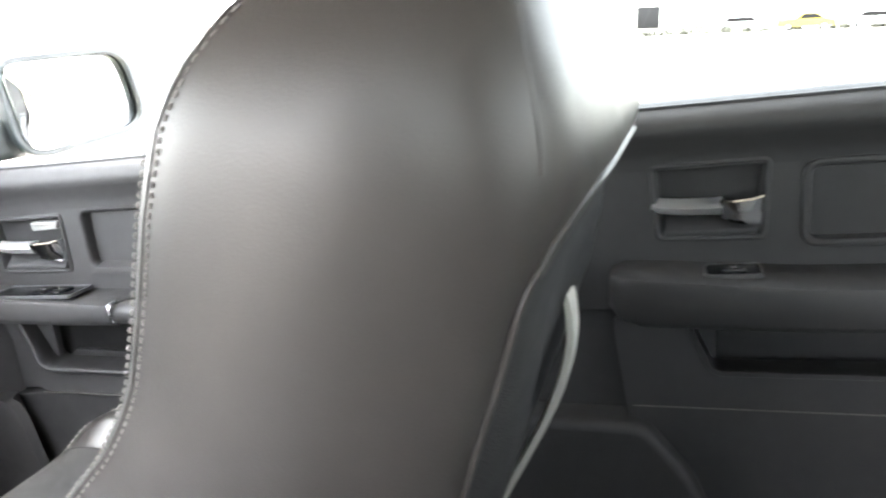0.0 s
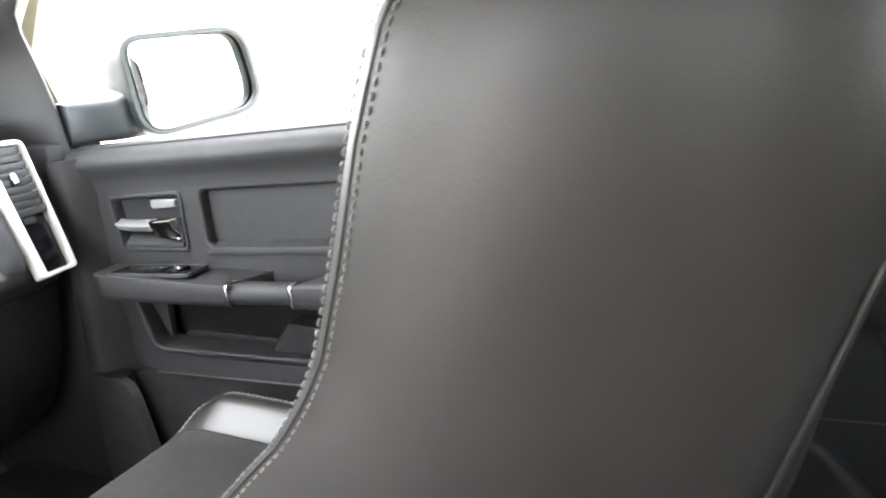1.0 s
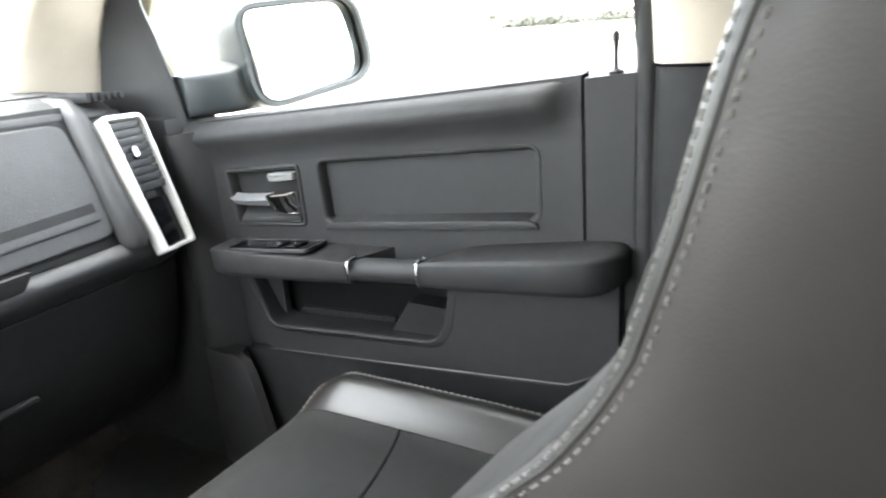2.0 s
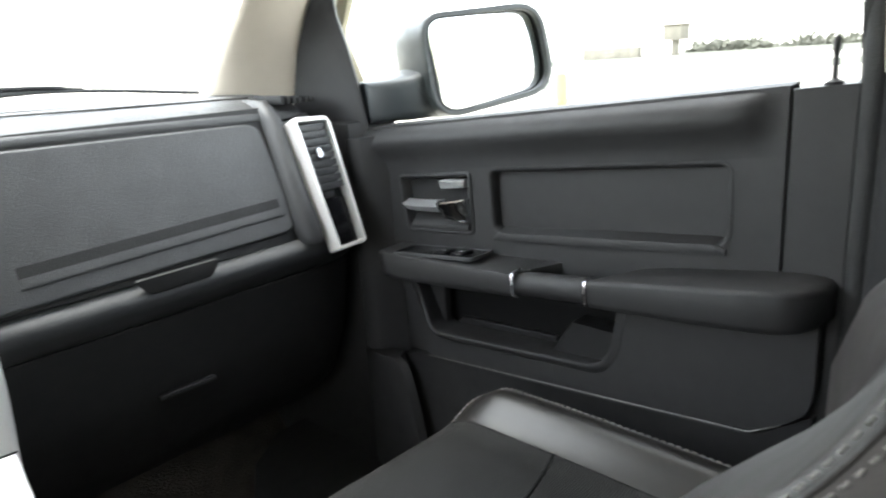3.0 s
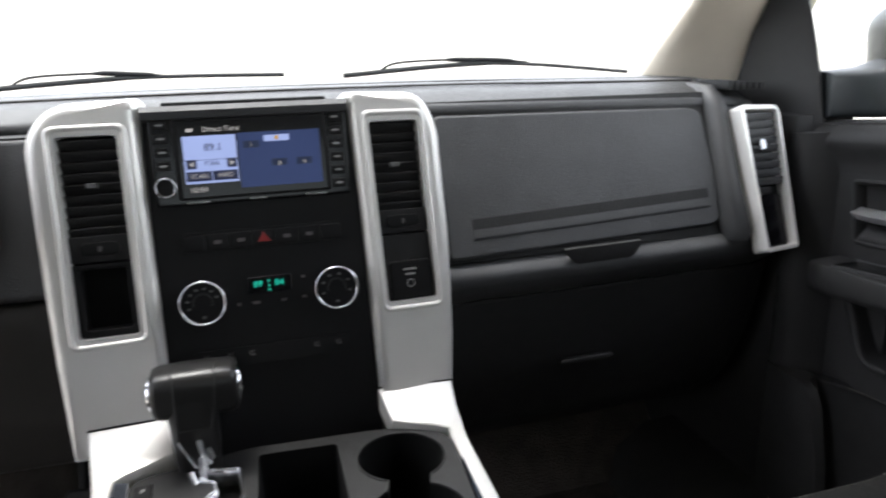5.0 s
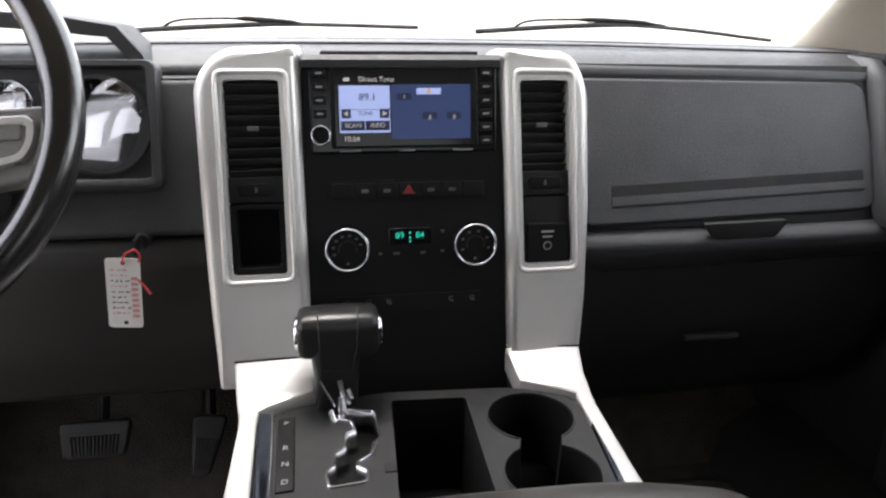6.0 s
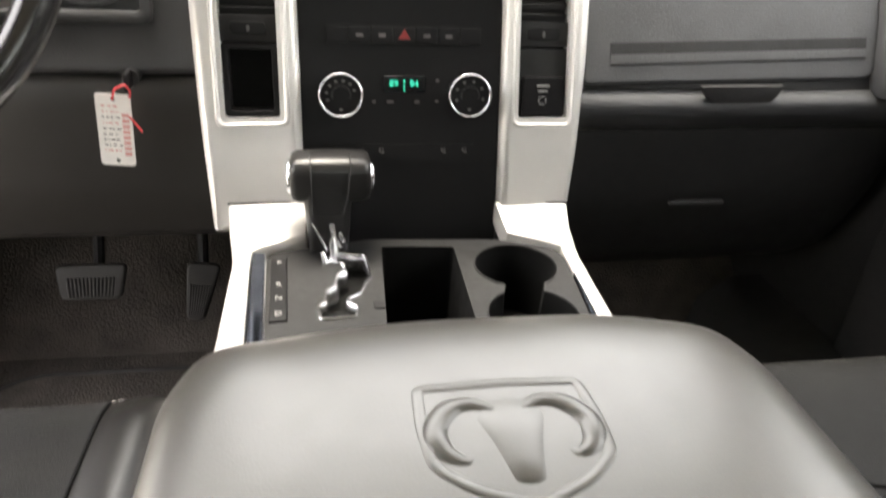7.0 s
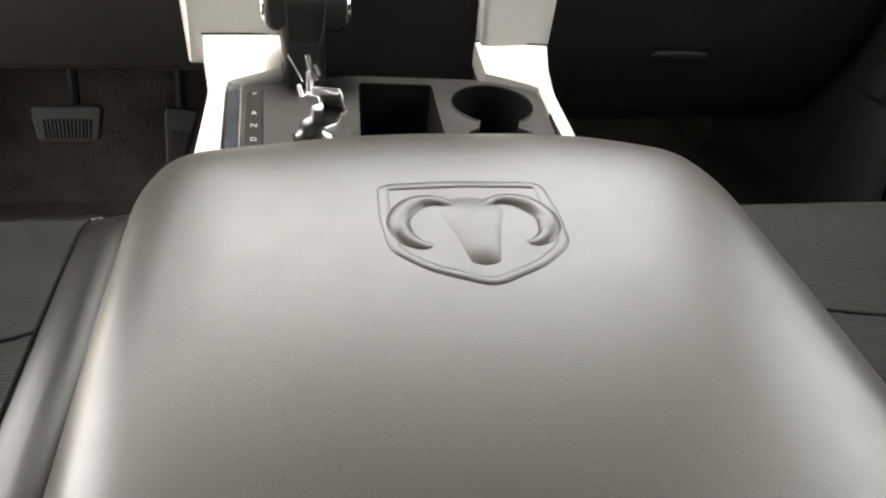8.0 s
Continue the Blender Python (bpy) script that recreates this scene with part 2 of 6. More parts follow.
def words(name, text, size, M, mat, parent, align="CENTER", depth=0.0002):
    c = bpy.data.curves.new(name, "FONT")
    c.body, c.size, c.extrude, c.align_x, c.align_y = text, size, depth, align, "CENTER"
    o = bpy.data.objects.new(name, c)
    scene.collection.objects.link(o)
    bpy.context.view_layer.update()
    me = bpy.data.meshes.new_from_object(o.evaluated_get(bpy.context.evaluated_depsgraph_get()))
    bpy.data.objects.remove(o)
    bpy.data.curves.remove(c)
    me.name = name
    me.transform(M)
    me.materials.clear()
    me.materials.append(mat)
    ob = new(name, me)
    ob.parent = parent
    ob.matrix_parent_inverse = (Matrix.Translation(parent.location) if parent.type == "EMPTY" else Matrix.Identity(4)).inverted()
    return ob


# ---- the setting: ground, distance, shell of the cab ----
GZ = -0.45


bm = bmesh.new()
loft(bm, [[(2500 * math.cos(a), 2500 * math.sin(a), z) for a in [2 * math.pi * i / 96 for i in range(96)]] for z in (GZ - 1, GZ)])
solo("ground", bm, GROUND, "pale dusty gravel yard stretching to the horizon", "ground", kind="structure")
bm = bmesh.new()
loft(bm, [[(21 + 1.57 * d + 0.54 * w, 21.3 - d + 0.84 * w, z) for w, z in ((-4.6, GZ - 0.2), (-4.6, GZ + 0.02), (1.2, GZ + 0.02), (1.2, GZ - 0.2))] for d in (0, 10, 20, 32)])
solo("grass_strip", bm, GRASS, "strip of dry grass across the gravel yard", "grass", kind="structure")
bm = bmesh.new()
loft(bm, [[(x0, y0, GZ - 0.2), (x0, y0, GZ + 0.03), (x1, y1, GZ + 0.03), (x1, y1, GZ - 0.2)] for x0, y0, x1, y1 in ((44.5, 33.5, 61, 45), (46.5, 30.5, 62, 40), (50.5, 19.0, 74, 27.7), (53, 11.5, 80, 17))])
solo("verge", bm, GRASS, "strip of dry grass beyond the yard", "grass", kind="structure")


def far_box(name, cx, cy, w, d, h, mat, label, category, turn=0.0, bevel=0.05):
    bm = bmesh.new()
    box(bm, -d / 2, d / 2, -w / 2, w / 2, 0, h, bevel, Matrix.Translation((cx, cy, GZ)) @ Matrix.Rotation(turn, 4, "Z"))
    return solo(name, bm, mat, label, category)


# low concrete wall, water tower and a far line of bushes
bm = bmesh.new()
for i in range(6):
    box(bm, 59.7, 60.3, 33.6 + i * 1.0, 33.6 + i * 1.0 + 0.97, GZ, GZ + 0.95 + 0.05 * (i % 2), 0.03)
solo("concrete_wall", bm, CONC, "low stained concrete panel wall across the yard", "wall")
tower = thing("water_tower", (60, 30.15, GZ), "grey boxy tower standing on a slim stem", "tower")
bm = bmesh.new()
box(bm, 59.7, 60.3, 29.9, 30.4, GZ, GZ + 1.32, 0.05)
part("stem", bm, CONC, tower)
bm = bmesh.new()
loft(bm, [[(60 + sx * w, 30.1 + sy * w, z) for sx, sy in ((-1, -1), (1, -1), (1, 1), (-1, 1))] for z, w in ((GZ + 1.32, 0.75), (GZ + 1.4, 0.8), (GZ + 2.5, 0.85), (GZ + 2.55, 1.0), (GZ + 2.68, 1.0))])
part("tank", bm, CONC, tower)


def bush_line(x, y0, y1, count, hmin, hmax, seed):
    rnd = random.Random(seed)
    bm = bmesh.new()
    for i in range(count):
        cy = y0 + (y1 - y0) * rnd.random()
        h = rnd.uniform(hmin, hmax)
        for j in range(26):
            c = Vector((x + rnd.uniform(-0.8, 0.8), cy + rnd.gauss(0, h * 0.6), GZ + abs(rnd.gauss(0, h * 0.45))))
            s = rnd.uniform(0.12, 0.35)
            q = Matrix.Translation(c) @ Euler((rnd.random() * 6, rnd.random() * 6, rnd.random() * 6)).to_matrix().to_4x4()
            vs = [bm.verts.new(q @ Vector(p)) for p in ((-s, 0, 0), (0, -s * 0.6, 0), (s, 0, s * 0.2), (0, s * 0.6, 0))]
            bm.faces.new(vs)
    return solo("bushes", bm, FOL, "far low line of dusty grey green bushes", "bushes", kind="stuff", smooth=0)


bush_line(70, 10, 30, 60, 0.5, 1.1, 3)
bush_line(68, 25.5, 32.5, 50, 0.6, 1.1, 5)
bush_line(90, -60, 10, 70, 0.5, 1.0, 4)


def far_car(x, y, turn, paint, label, pickup=False, size=1.2):
    t = thing("parked_car", (x, y, GZ), label, "car", "cars parked across the yard")
    M = Matrix.Translation((x, y, GZ)) @ Matrix.Rotation(turn, 4, "Z") @ Matrix.Scale(size, 4)
    L = 2.4
    prof = [(-L, 0.35), (-L, 0.85), (-L + 0.9, 1.0), (-L + 1.5, 1.5), (0.3, 1.55), (0.9, 1.0), (L, 0.95), (L, 0.35)] if pickup else \
        [(-L, 0.35), (-L, 0.8), (-L + 0.9, 0.95), (-L + 1.5, 1.45), (1.3, 1.45), (1.9, 0.98), (L, 0.9), (L, 0.35)]
    prof = rounded(prof, 0.2, 3)
    bm = bmesh.new()
    rings = [[M @ Vector((a, b * s, c if c < 0.97 else 0.97 + (c - 0.97) * 1.0)) for a, c in prof] for b, s in ((-0.88, 1), (0.88, 1))]
    loft(bm, rings)
    part("body", bm, paint, t)
    for sx in (-1.5, 1.45):
        for sy in (-0.86, 0.86):
            bm = bmesh.new()
            rr = [[M @ Vector((sx + r * math.cos(a), sy + q, 0.34 + r * math.sin(a))) for a in [2 * math.pi * i / 20 for i in range(20)]] for q, r in ((-0.08, 0.3), (-0.06, 0.34), (0.06, 0.34), (0.08, 0.3))]
            loft(bm, rr)
            part("wheel", bm, RUBBER, t)
            bm = bmesh.new()
            rr = [[M @ Vector((sx + r * math.cos(a), sy + q, 0.34 + r * math.sin(a))) for a in [2 * math.pi * i / 20 for i in range(20)]] for q, r in ((-0.09, 0.19), (-0.095, 0.17), (0.095, 0.17), (0.09, 0.19))]
            loft(bm, rr)
            part("rim", bm, SILVER, t)
    bm = bmesh.new()
    w = rounded([(-L + 1.05, 1.02), (-L + 1.55, 1.4), (0.2, 1.43), (0.62, 1.02)] if pickup else [(-L + 1.05, 1.0), (-L + 1.55, 1.36), (1.2, 1.36), (1.65, 1.0)], 0.05, 2)
    loft(bm, [[M @ Vector((a, b, c)) for a, c in w] for b in (-0.885, 0.885)])
    part("window", bm, GLOSS, t)


YELLOW = material("yellow_paint", (0.50, 0.38, 0.03), 0.35, coat=0.5, tone=0.03)
SLATE = material("slate_paint", (0.06, 0.065, 0.07), 0.35, coat=0.5, tone=0.03)
PALE = material("white_paint", (0.7, 0.7, 0.7), 0.35, coat=0.5, tone=0.03)
far_car(90, -13.7, 1.45, YELLOW, "bright yellow pickup parked across the yard", True)
far_car(88, -20.4, 1.4, PALE, "white saloon car parked across the yard")
far_car(91, -7.2, 1.5, PALE, "pale grey saloon car parked across the yard")
far_car(93, -26.5, 1.6, SLATE, "dark grey pickup parked across the yard", True)
far_box("storage_shed", 200, 7.2, 5.6, 4.0, 5.4, LOWER, "dark square steel storage shed beyond the yard", "shed")
bm = bmesh.new()
loft(bm, [[(8.65 + r * math.cos(a), 6.19 + r * math.sin(a), z) for a in [2 * math.pi * i / 16 for i in range(16)]] for z, r in ((GZ, 0.095), (GZ + 1.08, 0.095), (GZ + 1.12, 0.085), (GZ + 1.14, 0.05))])
solo("bollard", bm, YELLOW, "short faded yellow steel bollard", "bollard")

# cab floor, firewall, roof, far side and rear
bm = bmesh.new()
box(bm, -0.86, 0.86, -1.0, 1.62, 0.14, 0.22, 0.01)
solo("floor", bm, CARPET, "dark carpeted cab floor", "floor", kind="structure")
bm = bmesh.new()
loft(bm, [[(x, y, z) for y, z in ((1.30, 0.215), (1.48, 0.40), (1.50, 0.96), (1.56, 0.96), (1.58, 0.215))] for x in (-0.80, 0.80)])
solo("wall_front", bm, CARPET, "dark carpeted firewall under the dashboard", "wall", kind="structure")
# front flap, out of view, drops along the glass to limit windscreen light
bm = bmesh.new()
loft(bm, [[(x, y, z) for y, z in ((-1.0, 1.50), (0.60, 1.50), (0.95, 1.305), (0.96, 1.32), (0.64, 1.54), (-1.0, 1.54))] for x in (-0.80, 0.80)])
solo("ceiling", bm, BEIGE, "beige cloth headliner of the cab with an unseen flap shading the windscreen", "ceiling", kind="structure")
bm = bmesh.new()
plate(bm, rrect(-0.86, 0.86, 0.14, 1.54, 0.05), [rrect(-0.66, 0.66, 1.02, 1.45, 0.06)], 0, 0.05, axes((0, -1.0, 0), (1, 0, 0), (0, 0, 1), (0, -1, 0)))
solo("wall_rear", bm, BEIGE, "beige rear wall of the cab with a window", "wall", kind="structure")
# out of view; the stepped front opening is shaped to limit and aim side light
bm = bmesh.new()
plate(bm, [(-1.05, 0.14), (1.6, 0.14), (1.6, 0.96), (1.3, 1.0), (0.62, 1.54), (-1.05, 1.54)],
      [rounded([(0.46, 0.82), (0.74, 0.82), (0.80, 0.36), (1.05, 0.36), (1.08, 0.96), (1.02, 1.1), (0.62, 1.44), (0.46, 1.44)], 0.03), rounded([(-0.6, 1.03), (0.22, 1.02), (0.22, 1.44), (-0.5, 1.44)], 0.03)],
      0, 0.06, axes((-0.80, 0, 0), (0, 1, 0), (0, 0, 1), (-1, 0, 0)))
solo("wall_left", bm, PANEL, "dark unseen driver side wall of the cab, its opening cut to set the side light", "wall", kind="structure")

# windscreen, its cowl and the bonnet
bm = bmesh.new()
loft(bm, [[(x * s, y - 0.06 * abs(x) ** 2 * 2, z) for x, y, z, s in ((-0.72, yy, zz, ss), (-0.36, yy, zz, ss), (0, yy, zz, ss), (0.36, yy, zz, ss), (0.72, yy, zz, ss))] for yy, zz, ss in ((1.60, 0.965, 1.0), (1.12, 1.25, 0.95), (0.66, 1.50, 0.88))], cap=False, closed=False)
solo("window_1", bm, SHADE, "large clear raked windscreen", "window", kind="structure")
bm = bmesh.new()
loft(bm, [[(x, y, z) for y, z in ((1.52, 0.93), (1.55, 0.955), (1.75, 0.965), (2.4, 0.93), (2.75, 0.84), (2.75, 0.3), (1.52, 0.3))] for x in (-0.85, -0.4, 0.4, 0.85)])
solo("bonnet", bm, PAINT, "pale gold painted truck bonnet ahead of the windscreen", "bonnet", kind="structure")


def wiper(x0, z0, x1, z1, y=1.5):
    t = thing("wiper", (x0, y, z0), "black windscreen wiper resting at the base of the glass", "wiper", "wipers")
    xm = x0 + 0.5 * (x1 - x0)
    bm = bmesh.new()
    tube(bm, smooth_path([(x0, y, z0), (xm, y, z0 + 0.013), (x1, y, z1)], 6), [0.0045] * 6 + [0.0035] * 7, 8)
    part("blade", bm, RUBBER, t)
    bm = bmesh.new()
    tube(bm, smooth_path([(x0 + 0.07, y, z0 + 0.007), (x0 + 0.10, y, z0 + 0.019), (x0 + 0.19, y, z0 + 0.022), (xm, y, z0 + 0.019), (xm + 0.07, y, z0 + 0.013)], 5), [0.0022] * 11 + [0.0045] * 7 + [0.0022] * 3, 8)
    part("arm", bm, BLACK, t)


wiper(0.171, 1.030, 0.746, 1.018)
wiper(-0.43, 1.026, 0.068, 1.036)

# pillars on the passenger side
def a_pillar(zs):
    """Rings of the windscreen pillar's trim: from the glass edge round to the door frame."""
    rings = []
    for z in zs:
        f = Vector((0.674 - 0.14 * (z - 1.012), 1.35 - 1.53 * (z - 1.012), z))
        ry = float(np.interp(z, [0.95, 1.003, 1.08, 1.129, 1.173, 1.50], [1.215, 1.195, 1.158, 1.122, 1.082, 0.66]))
        r = Vector((0.775 - 0.16 * (z - 1.0), ry, z))
        along, into = r - f, Vector((-0.62, -0.50, 0)).normalized()
        ring = [f + Vector((0.03, 0.06, 0)), f]
        ring += [f + along * q + into * (0.046 * math.sin(math.pi * q ** 0.6) ** 0.9) for q in (0.06, 0.15, 0.3, 0.45, 0.6, 0.75, 0.88, 0.96)]
        rings.append(ring + [r, r + Vector((0.07, 0.02, 0))])
    return rings


bm = bmesh.new()
loft(bm, a_pillar([0.95, 0.99, 1.03, 1.08, 1.13, 1.2, 1.3, 1.5]))
solo("a_pillar_trim", bm, BEIGE, "beige plastic trim on the windscreen pillar", "pillar", kind="structure", smooth=60)


def side_frame(name, pts, holes, mat, label, x_belt=0.815, thick=0.05):
    """A plate in the leaning plane of the side windows; pts are (y, z)."""
    lean = 0.22
    M = axes((x_belt + lean * 1.0, 0, 0), (0, -1, 0), (-lean, 0, 1), (-1, 0, 0))
    bm = bmesh.new()
    plate(bm, [(-y, z) for y, z in pts], [[(-y, z) for y, z in h] for h in holes], -thick, 0, M)
    return solo(name, bm, mat, label, "door frame", kind="structure", smooth=25)


FRONT_GLASS = rounded([(0.335, 1.00), (1.13, 0.94), (1.185, 1.10), (1.11, 1.19), (0.72, 1.455), (0.335, 1.45)], 0.012, 3)
side_frame("door_frame_front", [(0.315, 0.96), (1.13, 0.90), (1.34, 0.93), (1.20, 1.19), (0.70, 1.52), (0.315, 1.52)], [FRONT_GLASS], PANEL, "dark painted window frame of the front door")
# painted outer side of the door frames
side_frame("door_frame_outer", [(0.255, 0.96), (1.13, 0.90), (1.34, 0.93), (1.20, 1.19), (0.70, 1.52), (0.255, 1.52)],
           [rounded([(0.33, 0.99), (1.13, 0.94), (1.160, 1.105), (1.097, 1.178), (0.70, 1.455), (0.33, 1.455)], 0.008, 3)], PAINT, "pale gold painted outer frame of the front door", 0.878, 0.012)
# dark sail panel between the windscreen pillar and the side window
bm = bmesh.new()
loft(bm, [[(ax, ay, z), (ax * 0.6 + bx * 0.4 - 0.007, ay * 0.6 + by * 0.4, z), (bx - 0.012, by + 0.008, z), (bx - 0.004, by, z), (bx + 0.004, by + 0.006, z), (ax + 0.045, ay + 0.02, z)]
          for z, ax, ay, bx, by in ((0.93, 0.768, 1.215, 0.806, 1.040), (1.003, 0.764, 1.192, 0.803, 1.052), (1.08, 0.757, 1.155, 0.798, 1.070), (1.129, 0.752, 1.116, 0.793, 1.083), (1.160, 0.748, 1.084, 0.788, 1.082), (1.20, 0.742, 1.035, 0.780, 1.046), (1.30, 0.726, 0.90, 0.762, 0.91), (1.45, 0.70, 0.69, 0.735, 0.70))])
solo("sail_panel", bm, PANEL, "dark plastic sail panel in the window's front corner", "trim", kind="structure", smooth=60)
REAR_GLASS = rounded([(-0.62, 1.05), (0.20, 1.00), (0.20, 1.45), (-0.5, 1.45)], 0.03, 3)
side_frame("door_frame_rear", [(-1.0, 1.0), (0.24, 0.96), (0.24, 1.52), (-1.0, 1.52)], [REAR_GLASS], RUBBER, "black painted window frame of the rear door")
side_frame("door_frame_outer", [(-1.0, 0.96), (0.245, 0.95), (0.245, 1.52), (-1.0, 1.52)], [REAR_GLASS], PAINT, "pale gold painted outer frame of the rear door", 0.878, 0.012)
for nm, pts, lab in (("window_2", [(0.33, 0.97), (1.15, 0.92), (1.20, 1.10), (1.11, 1.20), (0.72, 1.46), (0.33, 1.455)], "clear glass of the front passenger window"),
                     ("window_3", [(-0.63, 1.0), (0.21, 0.97), (0.21, 1.455), (-0.5, 1.455)], "clear glass of the rear passenger window")):
    M = axes((0.84 + 0.22, 0, 0), (0, -1, 0), (-0.22, 0, 1), (-1, 0, 0))
    bm = bmesh.new()
    vs = [bm.verts.new(M @ Vector((-y, z, 0))) for y, z in pts]
    bm.faces.new(vs)
    g = solo(nm, bm, GLASS if nm == "window_2" else TINT, lab, "window", kind="structure")
    g.visible_shadow = nm != "window_2"
# B pillar: beige above the belt, dark below
bm = bmesh.new()
loft(bm, [[(0.80 - 0.22 * (z - 1.0) + n, y, z) for y, n in ((0.312, 0.05), (0.312, 0.0), (0.300, -0.018), (0.262, -0.026), (0.222, -0.018), (0.205, 0.0), (0.205, 0.05))] for z in (1.016, 1.2, 1.5)])
solo("b_pillar_trim", bm, BEIGE, "beige plastic trim on the middle door pillar", "pillar", kind="structure", smooth=60)
bm = bmesh.new()
loft(bm, [[(xx + n, y, z) for y, n in ((0.312, 0.06), (0.312, 0.0), (0.300, -0.016), (0.262, -0.024), (0.20, -0.018), (0.17, 0.0), (0.17, 0.06))] for z, xx in ((0.20, 0.76), (0.5, 0.775), (0.8, 0.79), (1.012, 0.80))])
solo("b_pillar_lower", bm, LOWER, "dark grey plastic trim on the lower door pillar", "pillar", kind="structure", smooth=60)
bm = bmesh.new()
loft(bm, [[(x, y, z) for x, z in ((0.62, 0.2), (0.64, 0.30), (0.70, 0.345), (0.80, 0.35), (0.82, 0.2))] for y in (-0.9, 1.3)])
solo("sill", bm, LOWER, "dark plastic door sill along the cab floor", "sill", kind="structure", smooth=50)
bm = bmesh.new()
box(bm, 0.88, 0.90, -1.1, 1.2, 0.0, 0.93, 0.008)
solo("door_skin", bm, PAINT, "pale gold painted outer skin of the doors", "door skin", kind="structure")

bm = bmesh.new()
box(bm, 0.765, 0.87, 1.052, 1.56, 0.2, 0.962, 0.006)
solo("hinge_pillar", bm, LOWER, "dark trim over the front door's hinge pillar", "pillar", kind="structure")
# unseen panes whose tint keeps the back of the cab dim
for nm, M, pts, lab in (("window_4", axes((-0.83, 0, 0), (0, 1, 0), (0, 0, 1), (-1, 0, 0)), [(-0.62, 1.01), (0.24, 1.0), (0.24, 1.46), (-0.52, 1.46)], "tinted glass of the rear window on the driver's side"),
                        ("window_5", axes((0, -1.02, 0), (1, 0, 0), (0, 0, 1), (0, -1, 0)), [(-0.68, 1.0), (0.68, 1.0), (0.68, 1.47), (-0.68, 1.47)], "rear window of the cab, tinted to hold back light from behind")):
    bm = bmesh.new()
    bm.faces.new([bm.verts.new(M @ Vector((a, b, 0))) for a, b in pts])
    solo(nm, bm, TINT if nm == "window_4" else REARWIN, lab, "window", kind="structure")
bm = bmesh.new()
box(bm, 0.807, 0.828, -0.12, 0.20, 0.2, 0.80, 0.004)
solo("door_jamb", bm, LOWER, "dark jamb between the door pillar and the rear door", "pillar", kind="structure")
bm = bmesh.new()
slab(bm, rounded([(-0.20, 0.655), (0.045, 0.672), (0.105, 0.605), (0.17, 0.46), (0.20, 0.24), (-0.20, 0.24)], 0.02), -0.05, 0.0, axes((0.762, 0, 0), (0, -1, 0), (0, 0, 1), (-1, 0, 0)), 0.012)
solo("pillar_foot", bm, PANEL, "grey plastic foot trim of the door pillar", "trim", kind="structure")


# ---- dashboard ----
MS = axes((0, 1.0, 0.8), (1, 0, 0), (0, 0.1676, 0.9859), (0, -0.9859, 0.1676))
sz = lambda z: (z - 0.8) * 1.01435
GS = 0.37
_gl = math.sqrt(1 + GS * GS)
MG = axes((0, 1.037, 0.80), (1, 0, 0), (0, GS / _gl, 1 / _gl), (0, -1 / _gl, GS / _gl))
gz = lambda z: (z - 0.80) * _gl

dash = thing("dashboard", (0.0, 1.3, 0.5), "dark grey moulded truck dashboard with satin silver centre trim", "dashboard")


def dash_run(xs, prof):
    """The dashboard's cross section (y, z) carried along x."""
    bm = bmesh.new()
    loft(bm, [[(x, y + dy, z + dz) for y, z in prof] for x, dy, dz in xs])
    return bm


# lower body, passenger side
low = rounded([(1.50, 0.90), (1.115, 0.975), (1.045, 0.800), (1.028, 0.792), (1.020, 0.782), (1.022, 0.768), (1.046, 0.740), (1.07, 0.734), (1.50, 0.72)], [0.012] * 8 + [0.003, 0.003], 3)
part("body", dash_run([(0.205, 0, 0), (0.45, 0, 0.002), (0.66, 0, 0.006), (0.70, -0.004, 0.008), (0.745, 0.015, 0.008), (0.755, 0.05, 0.0)], low), DASH, dash)
# below the ledge: darker material paints in the light's falloff towards the footwell
low2 = rounded([(1.50, 0.73), (1.0515, 0.739), (1.0505, 0.735), (1.075, 0.62), (1.13, 0.50), (1.24, 0.42), (1.50, 0.42)], [0.003, 0.003, 0.003, 0.03, 0.04, 0.03, 0.01], 4)
part("shaded_lower_body", dash_run([(0.205, 0, 0), (0.45, 0, 0.002), (0.66, 0, 0.006), (0.70, -0.004, 0.008), (0.745, 0.015, 0.008), (0.755, 0.05, 0.0)], low2), LOWER, dash)
upd = rounded([(1.50, 0.90), (1.12, 0.99), (1.075, 0.985), (1.029, 0.818), (1.036, 0.811), (1.50, 0.80)], 0.006, 3)
part("driver_panel", dash_run([(-0.205, 0, 0), (-0.5, 0, 0), (-0.80, 0, 0)], upd), DASH, dash)
lowd = rounded([(1.50, 0.78), (1.07, 0.8105), (1.036, 0.8100), (1.030, 0.802), (1.027, 0.78), (1.045, 0.66), (1.075, 0.585), (1.16, 0.548), (1.50, 0.54)], 0.012, 3)
part("knee_panel", dash_run([(-0.205, 0, 0), (-0.235, 0, 0), (-0.5, 0, 0), (-0.80, 0, 0)], lowd), KNEE, dash, "black knee panel")
bm = bmesh.new()
tube(bm, [(-0.228, 1.033, 0.81), (-0.228, 1.078, 0.984), (-0.232, 1.079, 0.986), (-0.290, 1.079, 0.986)], 0.0012, 6)
part("panel_seam", bm, VOID, dash)
